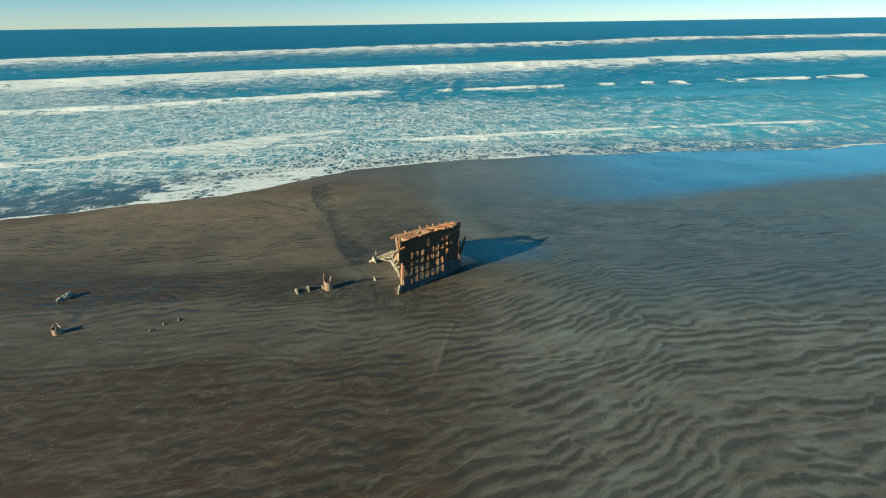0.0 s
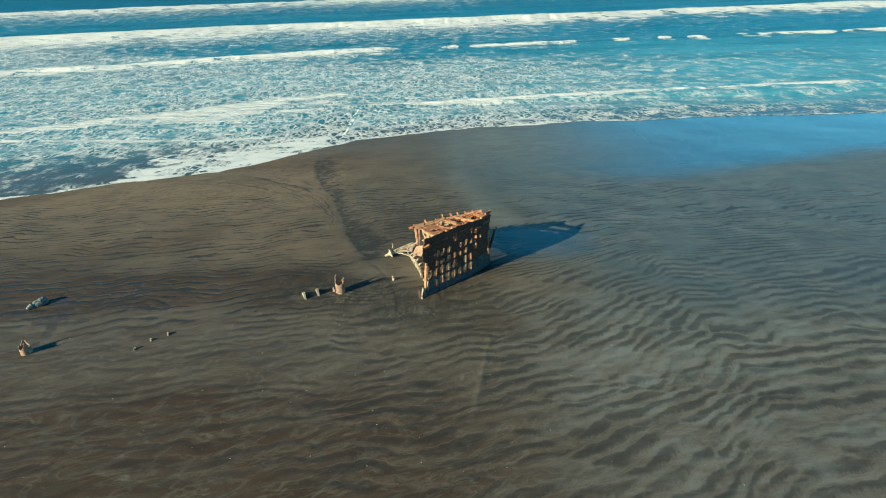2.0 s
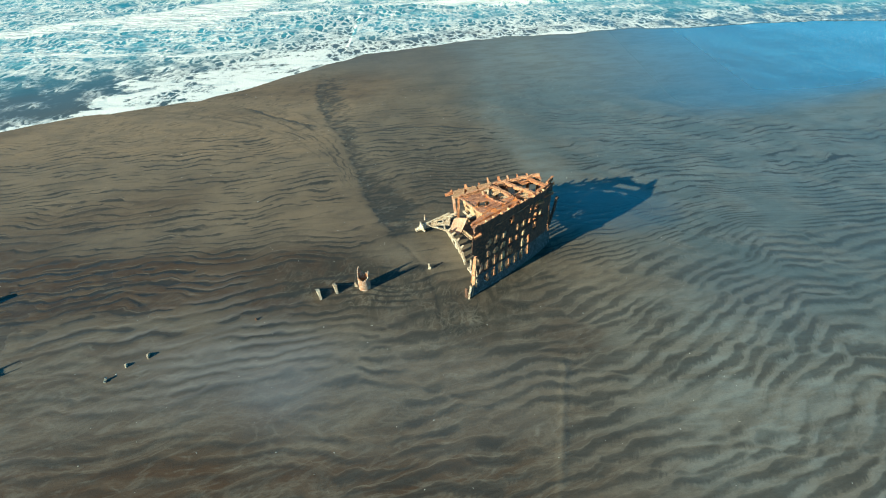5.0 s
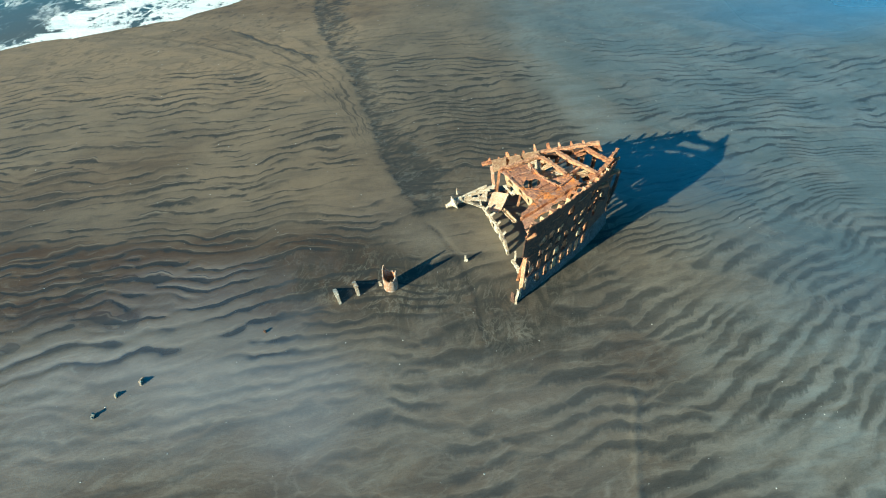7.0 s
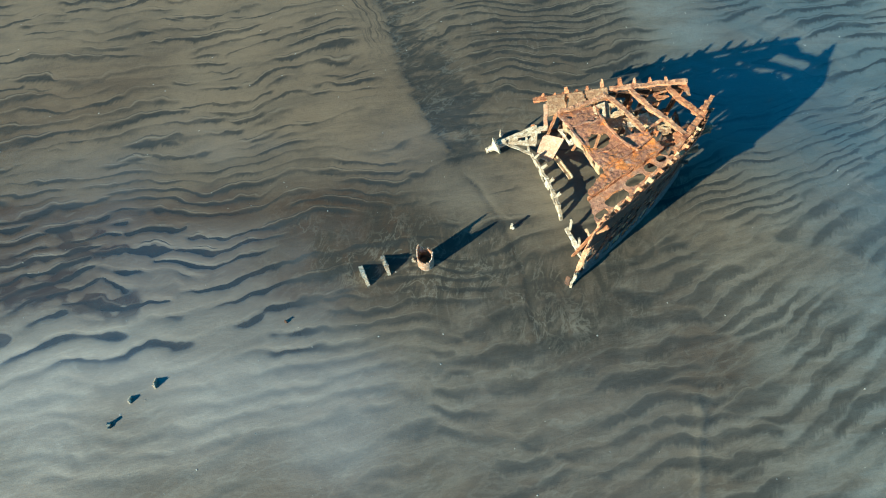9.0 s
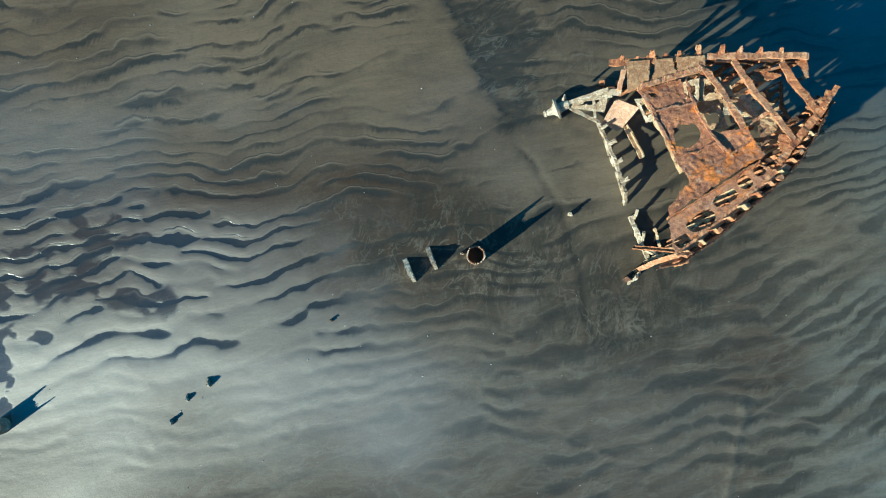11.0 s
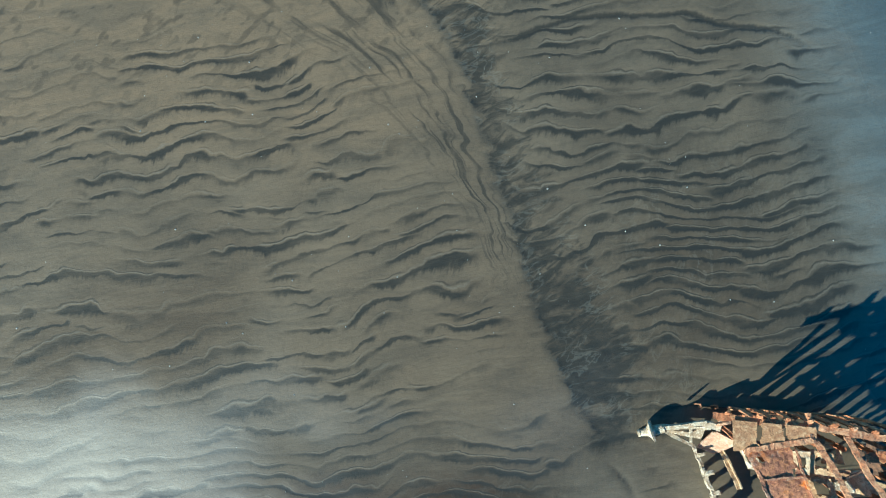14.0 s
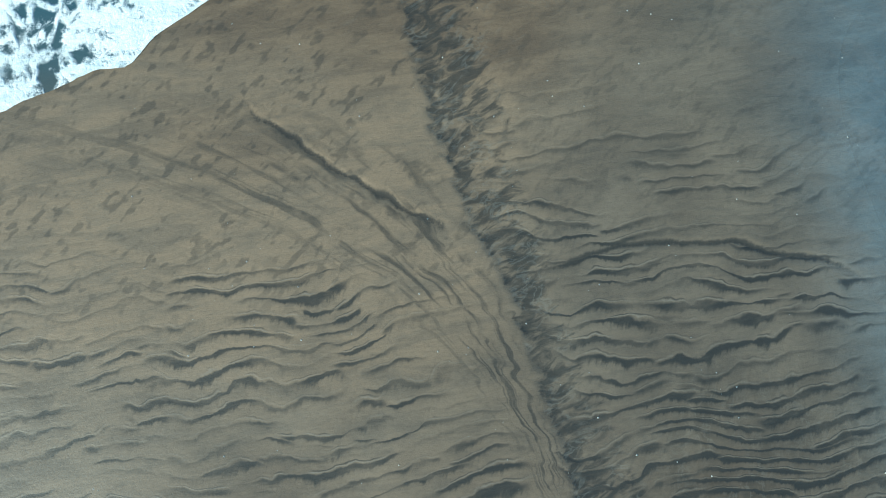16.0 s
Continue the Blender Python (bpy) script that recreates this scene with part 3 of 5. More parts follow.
    pool = pool * (1 - 0.6 * np.exp(-((y - 35.6 - 0.06 * (x + 25)) / 2.4) ** 2) * (0.35 + 0.65 * step(-22, -16, x)))
    yj = y + 4.5 * rough2(x * 0.09, y * 0.11, 201)
    pool = np.maximum((0.75 + 0.25 * step(-14, -19, x)) * pool, np.maximum(flat, 0.85 * step(-8, -12, x) * step(38, 35.5, y))) * step(23, 30, yj)
    pool = np.maximum(pool, 0.95 * step(-16, -20, x) * step(34.5, 36.5, y) * step(42, 39, y))
    scar = np.exp(-(((x + 1.0) / 6.5) ** 2 + ((y - 32.0) / 3.0) ** 2))
    off = y - 34.7 - 0.06 * (x + 25)
    band = 0.45 * scar + np.exp(-(off / np.where(off < 0, 2.0, 2.5)) ** 2) * step(-6, -10, x)
    brown = np.clip(1.7 * band * (0.8 + 0.7 * rough2(x * 0.2, y * 0.5, 93)) + 0.28 * patch(x, y, -8.0, 42.5, 6.0, 5.0) + 0.28 * step(31, 21, yj) + 0.72 * step(32, 23, y) * (0.12 + 0.78 * step(8, -4, x)) + 0.5 * step(0.0, 0.5, rough2(x * 0.06 + 1, y * 0.09, 91)) * step(4, -8, x), 0, 1)
    brown = np.clip(brown + 0.5 * step(-14, -19, x) * inland, 0, 1) * (1 - 0.7 * lee) + 0.25 * step(29, 24, y) * step(2, -6, x)
    brown = np.clip(np.maximum(brown, 0.62 * flat), 0, 1)
    trail = np.zeros_like(x)
    for sx0, sy0, lean0 in ((-17.05, 30.8, 0.06), (-17.78, 30.3, -0.12), (-18.42, 29.45, -0.05), (-18.42, 29.45, -0.32), (-12.95, 32.8, 0.1)):
        along = y - sy0
        trail = np.maximum(trail, np.exp(-((x - sx0 - lean0 * along) / (0.05 + 0.05 * np.clip(along, 0, 2))) ** 2) * step(0.0, 0.15, along) * step(1.5, 0.5, along))
    streak = ridge + trail + 0.35 * lee + front * (0.25 + 0.75 * gate) * crest ** 3 * 0.6 * step(-0.2, 0.3, rough2(x * 0.3 + 0.2 * y, y * 0.7, 95))
    tan = step(47, 53, y) * step(-9, -16, x - 0.4 * (y - 52)) * step(70, 62, y) + 0.42 * step(37.5, 41, y + 0.1 * (x + 15)) * step(-6, -10, x + 0.3 * (y - 40)) * step(66, 58, y)
    tan = np.clip(tan, 0, 1)
    # silt mask; the part over the inland flat lightens the colour as glare
    silt_sky = np.maximum(np.maximum(step(1, 14, x + 0.25 * (y - 40)), step(-3, 9, x) * step(36, 32, y)) * step(95, 70, y), 0.22 * step(34, 29.5, yj) * step(-30, -20, x) * step(18, 30, yj))
    silt_sky = np.maximum(silt_sky, np.maximum(0.25 * flat * step(24, 29.5, y), 0.7 * strip))
    marble = step(40, 33, y - 0.35 * np.clip(x, -8, 16)) * step(60, 45, y)
    return {"z": z, "wet": wet, "film": film, "brown": brown, "streak": np.clip(streak, 0, 1), "pool": np.clip(pool, 0, 1) * (1 - 0.85 * scour), "marble": marble, "tan": tan, "front": front,
            "wave": wave1, "amp": amp1, "cross_wave": wave2, "cross_amp": amp2, "fan_across": fan_across, "fan": fan, "pits": pits, "channel": channel, "silt_sky": silt_sky,
            "mark": mark, "stand": pooled, "sheen": np.maximum(flat, 0.75 * step(-8, -12, x) * step(-21, -18, x) * step(38, 35.5, y)) * step(24, 30, yj) * (1 - 0.9 * scour), "scour": scour,
            "east": step(-1.5, 7.0, x - 2.5 + 0.35 * (y - 40)) * step(27, 35, y) * step(70, 56, y)}


def sheet_object(name, xs, ys, z, keep, attributes, material):
    """A height-field mesh over the axes xs and ys, with its attributes."""
    ny, nx = z.shape
    gx, gy = np.meshgrid(xs, ys) if ys.ndim == 1 else (np.broadcast_to(xs, z.shape), ys)
    co = np.stack([gx, gy, z], -1).reshape(-1, 3)
    idx = np.arange(ny * nx).reshape(ny, nx)
    quads = np.stack([idx[:-1, :-1], idx[:-1, 1:], idx[1:, 1:], idx[1:, :-1]], -1)
    quads = quads[keep] if keep is not None else quads.reshape(-1, 4)
    used = np.unique(quads)
    to = np.zeros(ny * nx, dtype=np.int64)
    to[used] = np.arange(len(used))
    quads, co = to[quads], co[used]
    me = bpy.data.meshes.new(name)
    me.vertices.add(len(co))
    me.vertices.foreach_set("co", co.ravel())
    me.loops.add(quads.size)
    me.loops.foreach_set("vertex_index", quads.ravel())
    me.polygons.add(len(quads))
    me.polygons.foreach_set("loop_start", np.arange(0, quads.size, 4))
    me.polygons.foreach_set("use_smooth", np.ones(len(quads), dtype=bool))
    me.update(calc_edges=True)
    for key, v in attributes.items():
        a = me.attributes.new(key, "FLOAT", "POINT")
        a.data.foreach_set("value", np.ascontiguousarray(v.reshape(-1)[used], dtype=np.float32))
    me.materials.append(material)
    return new(name, me)


def spacing_of(v):
    return np.gradient(v)


gxs, gys = axis(-30, 12, 0.085, 5600, 1.08, (-47, 37)), axis(24, 62.5, 0.085, 5600, 1.08, (12, 68))
gx, gy = np.meshgrid(gxs, gys)
gs = np.maximum(*np.meshgrid(spacing_of(gxs), spacing_of(gys)))
field = sand_field(gx, gy, gs)
gz = np.maximum(field.pop("z"), -9.0)
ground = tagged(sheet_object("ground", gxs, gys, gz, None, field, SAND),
                "wet rippled grey-brown beach sand with a dark drainage channel", "beach sand", kind="structure")


def sand_at(x, y):
    a = np.array([[float(x)]])
    b = np.array([[float(y)]])
    return float(sand_field(a, b, np.array([[0.13]]))["z"][0, 0])


# the sea: swell, three breakers and the thin wash on the sand
SEA_Z = -1.02
EDGE_X = (-400, -62, -45, -39, -34.5, -29.5, -25, -20.5, -12, 0, 17, 34, 50, 60, 75, 400)
EDGE_Y = (45, 47, 51.8, 54.8, 56.7, 57.7, 59.3, 63.4, 72.5, 76.5, 79.5, 81.5, 81.5, 82, 86, 150)
BORES = (
    # centre line as y at x, half width on the sea side and the land side, height, foam, from x, to x, how broken
    ((-330, -262, -176, -75, 3, 110, 240, 445, 900), (330, 343, 379, 440, 474, 494, 575, 575, 600), 9, 40, 1.8, 1.0, -900, 900, 0.25),
    ((-300, -150, -118, -64, 3, 59, 122, 188, 247, 600), (170, 193, 204, 231, 240, 257, 280, 294, 304, 380), 6, 24, 1.8, 1.15, -900, 900, 0.0),
    ((-200, -100, -75, -57, -37, -14), (105, 131, 137, 145, 153, 160), 2.5, 6, 0.8, 1.0, -400, -13, 0.0),
    ((0, 35, 60, 95, 118, 145), (163, 168, 173, 178, 183, 190), 2.0, 3.5, 0.5, 0.95, 0, 160, 1.0),
    ((-62, -50, -40, -34, -19), (79, 86, 91, 95, 101), 1.2, 6, 0.18, 1.2, -300, -18, 0.0),
    ((-33, -1, 20, 42, 70), (88, 94, 98, 101, 104), 0.8, 1.6, 0.15, 1.1, -36, 75, 0.3),
)
sxs = axis(-62, 62, 0.28, 5600, 1.05)
out = np.concatenate([np.arange(0, 3, 0.12), np.arange(3, 75, 0.32), 75 + np.cumsum(0.32 * 1.02 ** np.arange(300))])
out = np.concatenate([out[out < 5300], [5500.0]])
sx, inside = np.meshgrid(sxs, out)
edge = np.interp(sx, EDGE_X, EDGE_Y) + 1.2 * rough2(sx * 0.07, sx * 0 + 3.3, 101) + 0.5 * rough2(sx * 0.4, sx * 0 + 1.7, 103)
sy = edge + inside
foam, lace = np.zeros_like(sx), np.zeros_like(sx)
swell = 0.5 * np.sin((sy - 0.30 * sx + 30 * rough2(sx * 0.004, sy * 0.004, 107)) / 5.2) * step(95, 260, sy) * 0.55
swell += 0.22 * rough2(sx * 0.05, sy * 0.14, 109) * step(80, 130, sy)
swell += 0.13 * rough2(sx * 0.10, (sy - 0.15 * sx) * 0.42, 111) * step(4, 14, inside) * step(420, 250, sy)
for bx, by, back, front, high, white, x0, x1, breaks in BORES:
    line = np.interp(sx, bx, by) + 2.5 * rough2(sx * 0.02, sx * 0, 113 + len(bx)) * (by[0] > 100) + 0.5 * rough2(sx * 0.2, sy * 0.05, 117)
    off = sy - line + 0.12 * front * rough2(sx * 1.4 / front, sy * 1.2 / front, 141) + 0.05 * front * rough2(sx * 6 / front, sy * 4 / front, 143)
    on = step(x0 - 4, x0 + 4, sx) * step(x1 + 4, x1 - 4, sx)
    uneven = 0.80 + 1.25 * rough2(sx * 0.045, sx * 0 + 9, 121 + len(by))
    gaps = 1 - breaks * step(-0.05, 0.12, rough2(sx * 0.055, sx * 0 + 5, 131 + len(by)))
    on = on * (0.15 + 0.85 * gaps)
    crest = np.where(off > 0, np.exp(-(off / (back * 1.2)) ** 2), np.exp(-(off / (front * 0.22)) ** 2))
    swell += high * crest * on
    band = np.where(off > 0, np.exp(-(off / back) ** 2), np.exp(-(np.abs(off) / (front * uneven)) ** 1.5))
    foam = np.maximum(foam, 0.95 * white * band * on)
    lace = np.maximum(lace, on * (off < 0) * np.exp(-(np.abs(off) / (front * 3.0)) ** 1.5) * 0.9)
lace = np.maximum(lace, step(132, 112, sy + 0.45 * (sx - 10)) * step(60, -45, sx) * 0.8)
lace = np.maximum(lace, 0.85 * step(175, 120, sy))
lace = np.maximum(lace, 1.25 * step(7, 3, inside) * step(-14, -19, sx) * step(-34, -30, sx))
lace = lace * (1 - 0.5 * step(0, 70, sx)) * (1 - 0.58 * step(22, 6, inside) * step(-29, -34, sx))
foam = np.maximum(foam, (0.62 + 0.35 * rough2(sx * 0.25, inside * 0.3, 119)) * np.exp(-(inside / (0.85 + 0.3 * step(-30, 10, sx))) ** 2))
foam = np.maximum(foam, 0.75 * np.exp(-((sy - np.interp(sx, (-62, -46, -30, -22), (75.5, 74.5, 73.2, 75))) / 0.7) ** 2) * step(-20, -26, sx))
foam = np.maximum(foam, (0.74 + 0.55 * rough2(sx * 0.9, sy * 0.9, 151)) * step(12, 6, inside) * step(-13, -18, sx) * step(-36, -31, sx))
floor_z = sand_field(sx, sy, np.full_like(sx, 1.0))["z"]
thin = np.where(sx < -14, step(24, 6, inside), step(12, 2, inside))
level = SEA_Z + swell
sz = np.where(inside < 18, np.maximum(floor_z + 0.02 + 0.04 * step(0, 3, inside), level - 3 * (1 - step(4, 18, inside))), level)
sz = np.maximum(sz, floor_z + 0.02)
water = tagged(sheet_object("water", sxs, sy, sz, None, {"foam": foam, "lace": lace, "thin": thin}, SEA),
               "teal sea with white breakers and lacy wash", "sea", kind="structure")


# ---- building helpers ----
def mesh_object(name, bm, material, smooth=False):
    me = bpy.data.meshes.new(name)
    bmesh.ops.recalc_face_normals(bm, faces=bm.faces)
    for f in bm.faces:
        f.smooth = smooth
    bm.to_mesh(me)
    bm.free()
    me.materials.append(material)
    return new(name, me)


def part(name, bm, material, parent, label="", smooth=False):
    ob = mesh_object(name, bm, material, smooth)
    ob.parent = parent
    ob.matrix_parent_inverse = parent.matrix_world.inverted() if parent.parent is None else Matrix.Identity(4)
    return tagged(ob, label)


def thing(name, place, label, category, group=""):
    ob = new(name)
    ob.location = place
    ob.empty_display_size = 0.3
    bpy.context.view_layer.update()
    return tagged(ob, label, category, group)


def worn(p, amount, scale=3.0):
    return p + noise.noise_vector(p * scale) * amount + noise.noise_vector(p * scale * 3.7) * amount * 0.7


def bar(bm, a, b, w, h, up=(0, 0, 1), wear=0.012, taper=1.0, profile="box", seg=0.16):
    """An iron bar from a to b, box, angle or tee in section, corroded along its length."""
    a, b = Vector(a), Vector(b)
    along = (b - a).normalized()
    side = along.cross(Vector(up)).normalized()
    top = side.cross(along)
    t = min(w, h) * 0.28
    if profile == "box":
        loop = [(-w / 2, -h / 2), (w / 2, -h / 2), (w / 2, h / 2), (-w / 2, h / 2)]
    elif profile == "angle":
        loop = [(-w / 2, h / 2), (-w / 2, -h / 2), (-w / 2 + t, -h / 2), (-w / 2 + t, h / 2 - t), (w / 2, h / 2 - t), (w / 2, h / 2)]
    else:
        loop = [(-t / 2, -h / 2), (t / 2, -h / 2), (t / 2, h / 2 - t), (w / 2, h / 2 - t), (w / 2, h / 2), (-w / 2, h / 2), (-w / 2, h / 2 - t), (-t / 2, h / 2 - t)]
    n = max(2, int((b - a).length / seg) + 1)
    rings = []
    for i in range(n + 1):
        k = i / n
        s = 1 + (taper - 1) * k
        ring = []
        for x, y in loop:
            p = a.lerp(b, k) + side * x * s + top * y * s
            ring.append(bm.verts.new(worn(p, wear)))
        rings.append(ring)
    m = len(loop)
    for r, q in zip(rings, rings[1:]):
        for i in range(m):
            bm.faces.new((r[i], r[(i + 1) % m], q[(i + 1) % m], q[i]))
    bm.faces.new(rings[0][::-1])
    bm.faces.new(rings[-1])
    return bm


def run(bm, pts, w, h, up=(0, 0, 1), wear=0.012, profile="box", seg=0.12, taper=1.0):
    """A bent iron bar along a row of points, in one piece."""
    pts = [Vector(p) for p in pts]
    t = min(w, h) * 0.28
    if profile == "box":
        loop = [(-w / 2, -h / 2), (w / 2, -h / 2), (w / 2, h / 2), (-w / 2, h / 2)]
    elif profile == "angle":
        loop = [(-w / 2, h / 2), (-w / 2, -h / 2), (-w / 2 + t, -h / 2), (-w / 2 + t, h / 2 - t), (w / 2, h / 2 - t), (w / 2, h / 2)]
    else:
        loop = [(-t / 2, -h / 2), (t / 2, -h / 2), (t / 2, h / 2 - t), (w / 2, h / 2 - t), (w / 2, h / 2), (-w / 2, h / 2), (-w / 2, h / 2 - t), (-t / 2, h / 2 - t)]
    stations = []
    for i, (a, b) in enumerate(zip(pts, pts[1:])):
        n = max(1, int((b - a).length / seg))
        d = (b - a).normalized()
        for k in range(n + (i == len(pts) - 2)):
            e = d if k or i == 0 else (d + (a - pts[i - 1]).normalized()).normalized()
            stations.append((a.lerp(b, k / n), e))
    rings = []
    for i, (p, d) in enumerate(stations):
        side = d.cross(Vector(up)).normalized()
        top = side.cross(d)
        s = 1 + (taper - 1) * i / max(1, len(stations) - 1)
        rings.append([bm.verts.new(worn(p + side * x * s + top * y * s, wear)) for x, y in loop])
    m = len(loop)
    for r, q in zip(rings, rings[1:]):
        for i in range(m):
            bm.faces.new((r[i], r[(i + 1) % m], q[(i + 1) % m], q[i]))
    bm.faces.new(rings[0][::-1])
    bm.faces.new(rings[-1])
    return bm


def sheet(place, nu, nv, kept, thick, wear=0.012):
    """A plate over (u, v) in 0..1, with the cells that kept(u, v) leaves, of that thickness."""
    bm = bmesh.new()
    eps = 0.01
    made = {}

    def vert(i, j):
        if (i, j) not in made:
            u, v = i / nu, j / nv
            p = Vector(place(u, v))
            du, dv = Vector(place(u + eps, v)) - p, Vector(place(u, v + eps)) - p
            n = du.cross(dv).normalized()
            p = worn(p, wear, 2.2)
            made[i, j] = bm.verts.new(p + n * thick / 2), bm.verts.new(p - n * thick / 2)
        return made[i, j]

    on = {(i, j) for i in range(nu) for j in range(nv) if kept((i + 0.5) / nu, (j + 0.5) / nv)}
    for i, j in on:
        c = [vert(i, j), vert(i + 1, j), vert(i + 1, j + 1), vert(i, j + 1)]
        bm.faces.new([v[0] for v in c])
        bm.faces.new([v[1] for v in reversed(c)])
        for (di, dj), a, b in (((0, -1), 0, 1), ((1, 0), 1, 2), ((0, 1), 2, 3), ((-1, 0), 3, 0)):
            if (i + di, j + dj) not in on:
                bm.faces.new((c[b][0], c[a][0], c[a][1], c[b][1]))
    return bm


def between(points, k):
    """A point at 0..1 along a row of points."""
    f = min(max(k, 0.0), 0.9999) * (len(points) - 1) if k < 1 else len(points) - 1.0001
    i = max(0, min(int(f), len(points) - 2))
    return Vector(points[i]).lerp(Vector(points[i + 1]), k * (len(points) - 1) - i)


def inside_polygon(x, y, poly):
    hit = False
    for (x0, y0), (x1, y1) in zip(poly, poly[1:] + poly[:1]):
        if (y0 > y) != (y1 > y) and x < (x1 - x0) * (y - y0) / (y1 - y0) + x0:
            hit = not hit
    return hit


def ragged(x, y, s=0.05):
    v = noise.noise_vector(Vector((x * 3.1, y * 3.1, 0.7))) * s + noise.noise_vector(Vector((x * 9, y * 9, 4.2))) * s * 0.6
    return x + v.x, y + v.y


# ---- the wreck: the bow of an iron ship, lying over on its side ----
def deck_z(x, y):
    return 11.07 + 0.2514 * x - 0.2102 * y


def on_deck(x, y, dz=0.0):
    return Vector((x, y, deck_z(x, y) + dz))


DECK_UP = Vector((-0.2514, 0.2102, 1.0)).normalized()
wreck = thing("shipwreck", (-1.6, 37.2, -0.1), "rusted iron bow of a wrecked ship in wet sand", "shipwreck")

HULL_LOW = [(-3.05, 33.74, -0.35), (-2.12, 34.50, -0.35), (-1.08, 35.38, -0.35), (-0.08, 36.30, -0.35), (0.86, 37.24, -0.35), (1.60, 38.12, -0.35)]
HULL_TOP = [(-2.78, 34.52, 3.80), (-2.0, 35.08, 3.85), (-1.2, 35.75, 3.88), (-0.4, 36.42, 3.88), (0.3, 37.05, 3.82), (0.95, 37.85, 3.65), (1.52, 38.80, 3.40)]
HULL_OUT = Vector((0.70, -0.71, 0.0))


def hull(s, h, out=0.0):
    """A point of the starboard side at s along and h up."""
    p = between(HULL_LOW, s).lerp(between(HULL_TOP, s), h)
    return p + HULL_OUT * (-0.10 * math.sin(math.pi * min(max(h, 0), 1)) + out)


ROW_H = ((0.17, 0.29), (0.32, 0.44), (0.465, 0.56), (0.59, 0.70), (0.735, 0.845))
OPEN = {0: (2, 3, 4, 5, 6, 7, 8), 1: (1, 2, 3, 4, 5, 7, 8), 2: (2, 3, 4, 5, 6, 7, 9), 3: (2, 3, 4, 6, 7, 8, 9, 10), 4: (5, 8, 9)}
FRAMES = 13


def hull_kept(s, h):
    s2, h2 = ragged(s * 6.0, h * 4.0, 0.10)
    s2, h2 = s2 / 6.0, h2 / 4.0
    i = int(s2 * FRAMES)
    grown = 0.37 + 0.14 * noise.noise(Vector((i * 1.7, h * 5.0, 2.0)))
    cx = abs(s2 * FRAMES - i - 0.5) / grown
    for j, (a, b) in enumerate(ROW_H):
        if i in OPEN[j]:
            drop = noise.noise(Vector((i * 2.3, j * 3.1, 7.0)))
            cy = abs(h2 - (a + b) / 2 - 0.02 * drop) / ((b - a) / 2 * (1.08 + 0.25 * drop))
            if cx ** 3 + cy ** 3 < 1:
                return False
    if 0.19 < h2 < 0.64 and s2 < 0.10 - 0.09 * max(0.0, (h2 - 0.5) / 0.14):
        return False
    if s2 > 0.94 + 0.05 * h2 and 0.25 < h2 < 0.70:
        return False
    return h2 < 0.955 + 0.02 * noise.noise(Vector((s * 14, 3.1, 0.4))) and s2 > 0.004


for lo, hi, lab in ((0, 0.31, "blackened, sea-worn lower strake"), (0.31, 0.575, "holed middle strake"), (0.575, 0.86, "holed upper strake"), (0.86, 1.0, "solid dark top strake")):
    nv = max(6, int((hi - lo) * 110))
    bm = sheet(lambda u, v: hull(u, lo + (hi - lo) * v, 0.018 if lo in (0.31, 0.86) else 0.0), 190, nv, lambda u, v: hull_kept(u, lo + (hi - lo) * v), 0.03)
    part("hull_plate", bm, BARNACLED if lo == 0 else RUST_SHADED, wreck, lab)

for i in range(FRAMES + 1):
    s = i / FRAMES
    bm = bmesh.new()
    pts = [hull(s, k / 6 * (0.95 if s > 0.05 else 0.2) if s < 0.95 else 0.3 + k / 9, -0.11) for k in range(7)]
    run(bm, pts, 0.07, 0.17, up=HULL_OUT, profile="angle", wear=0.02)
    part("frame_rib", bm, LIMED if i % 3 == 2 else RUST if i else RUST_SHADED, wreck)
for h in (0.30, 0.45, 0.575, 0.715, 0.86):
    bm = bmesh.new()
    pts = [hull(0.11 + k / 15, h, -0.05) for k in range(12)]
    run(bm, pts, 0.08, 0.07, up=HULL_OUT, wear=0.018)
    part("stringer", bm, RUST_SHADED, wreck)

# frame heads inside the top of the starboard side
random.seed(4)
for i in range(11):
    s = 0.06 + 0.085 * i + random.uniform(-0.015, 0.015)
    bm = bmesh.new()
    p, q = hull(s, 0.86, -0.12), hull(s, 0.965 - random.uniform(0.0, 0.05), -0.07 + random.uniform(-0.03, 0.02))
    bar(bm, p, q, random.uniform(0.09, 0.15), random.uniform(0.08, 0.13), up=HULL_OUT, wear=0.055, seg=0.06)
    part("frame_head", bm, RUST, wreck)
bm = bmesh.new()
BENT = [(1.52, 38.42, 0.95), (1.62, 38.62, 1.2), (1.80, 38.92, 1.65), (2.0, 39.35, 2.1)]
run(bm, BENT, 0.11, 0.13, up=HULL_OUT, wear=0.02)
part("bent_rib", bm, RUST_SHADED, wreck, "dark bent frame standing free of the side")

# deck plating with its hatches
DECK_EDGE = [(-3.23, 39.70), (-2.06, 39.90), (-1.92, 39.34), (-1.77, 38.90), (-1.55, 38.35), (-1.29, 38.17), (-0.80, 38.26), (-0.62, 38.40), (-0.22, 37.46),
             (-2.63, 35.92), (-2.78, 35.72), (-2.76, 36.04), (-2.42, 36.54), (-2.15, 36.74), (-2.30, 37.09), (-2.48, 37.65), (-2.80, 38.52), (-2.95, 38.97)]
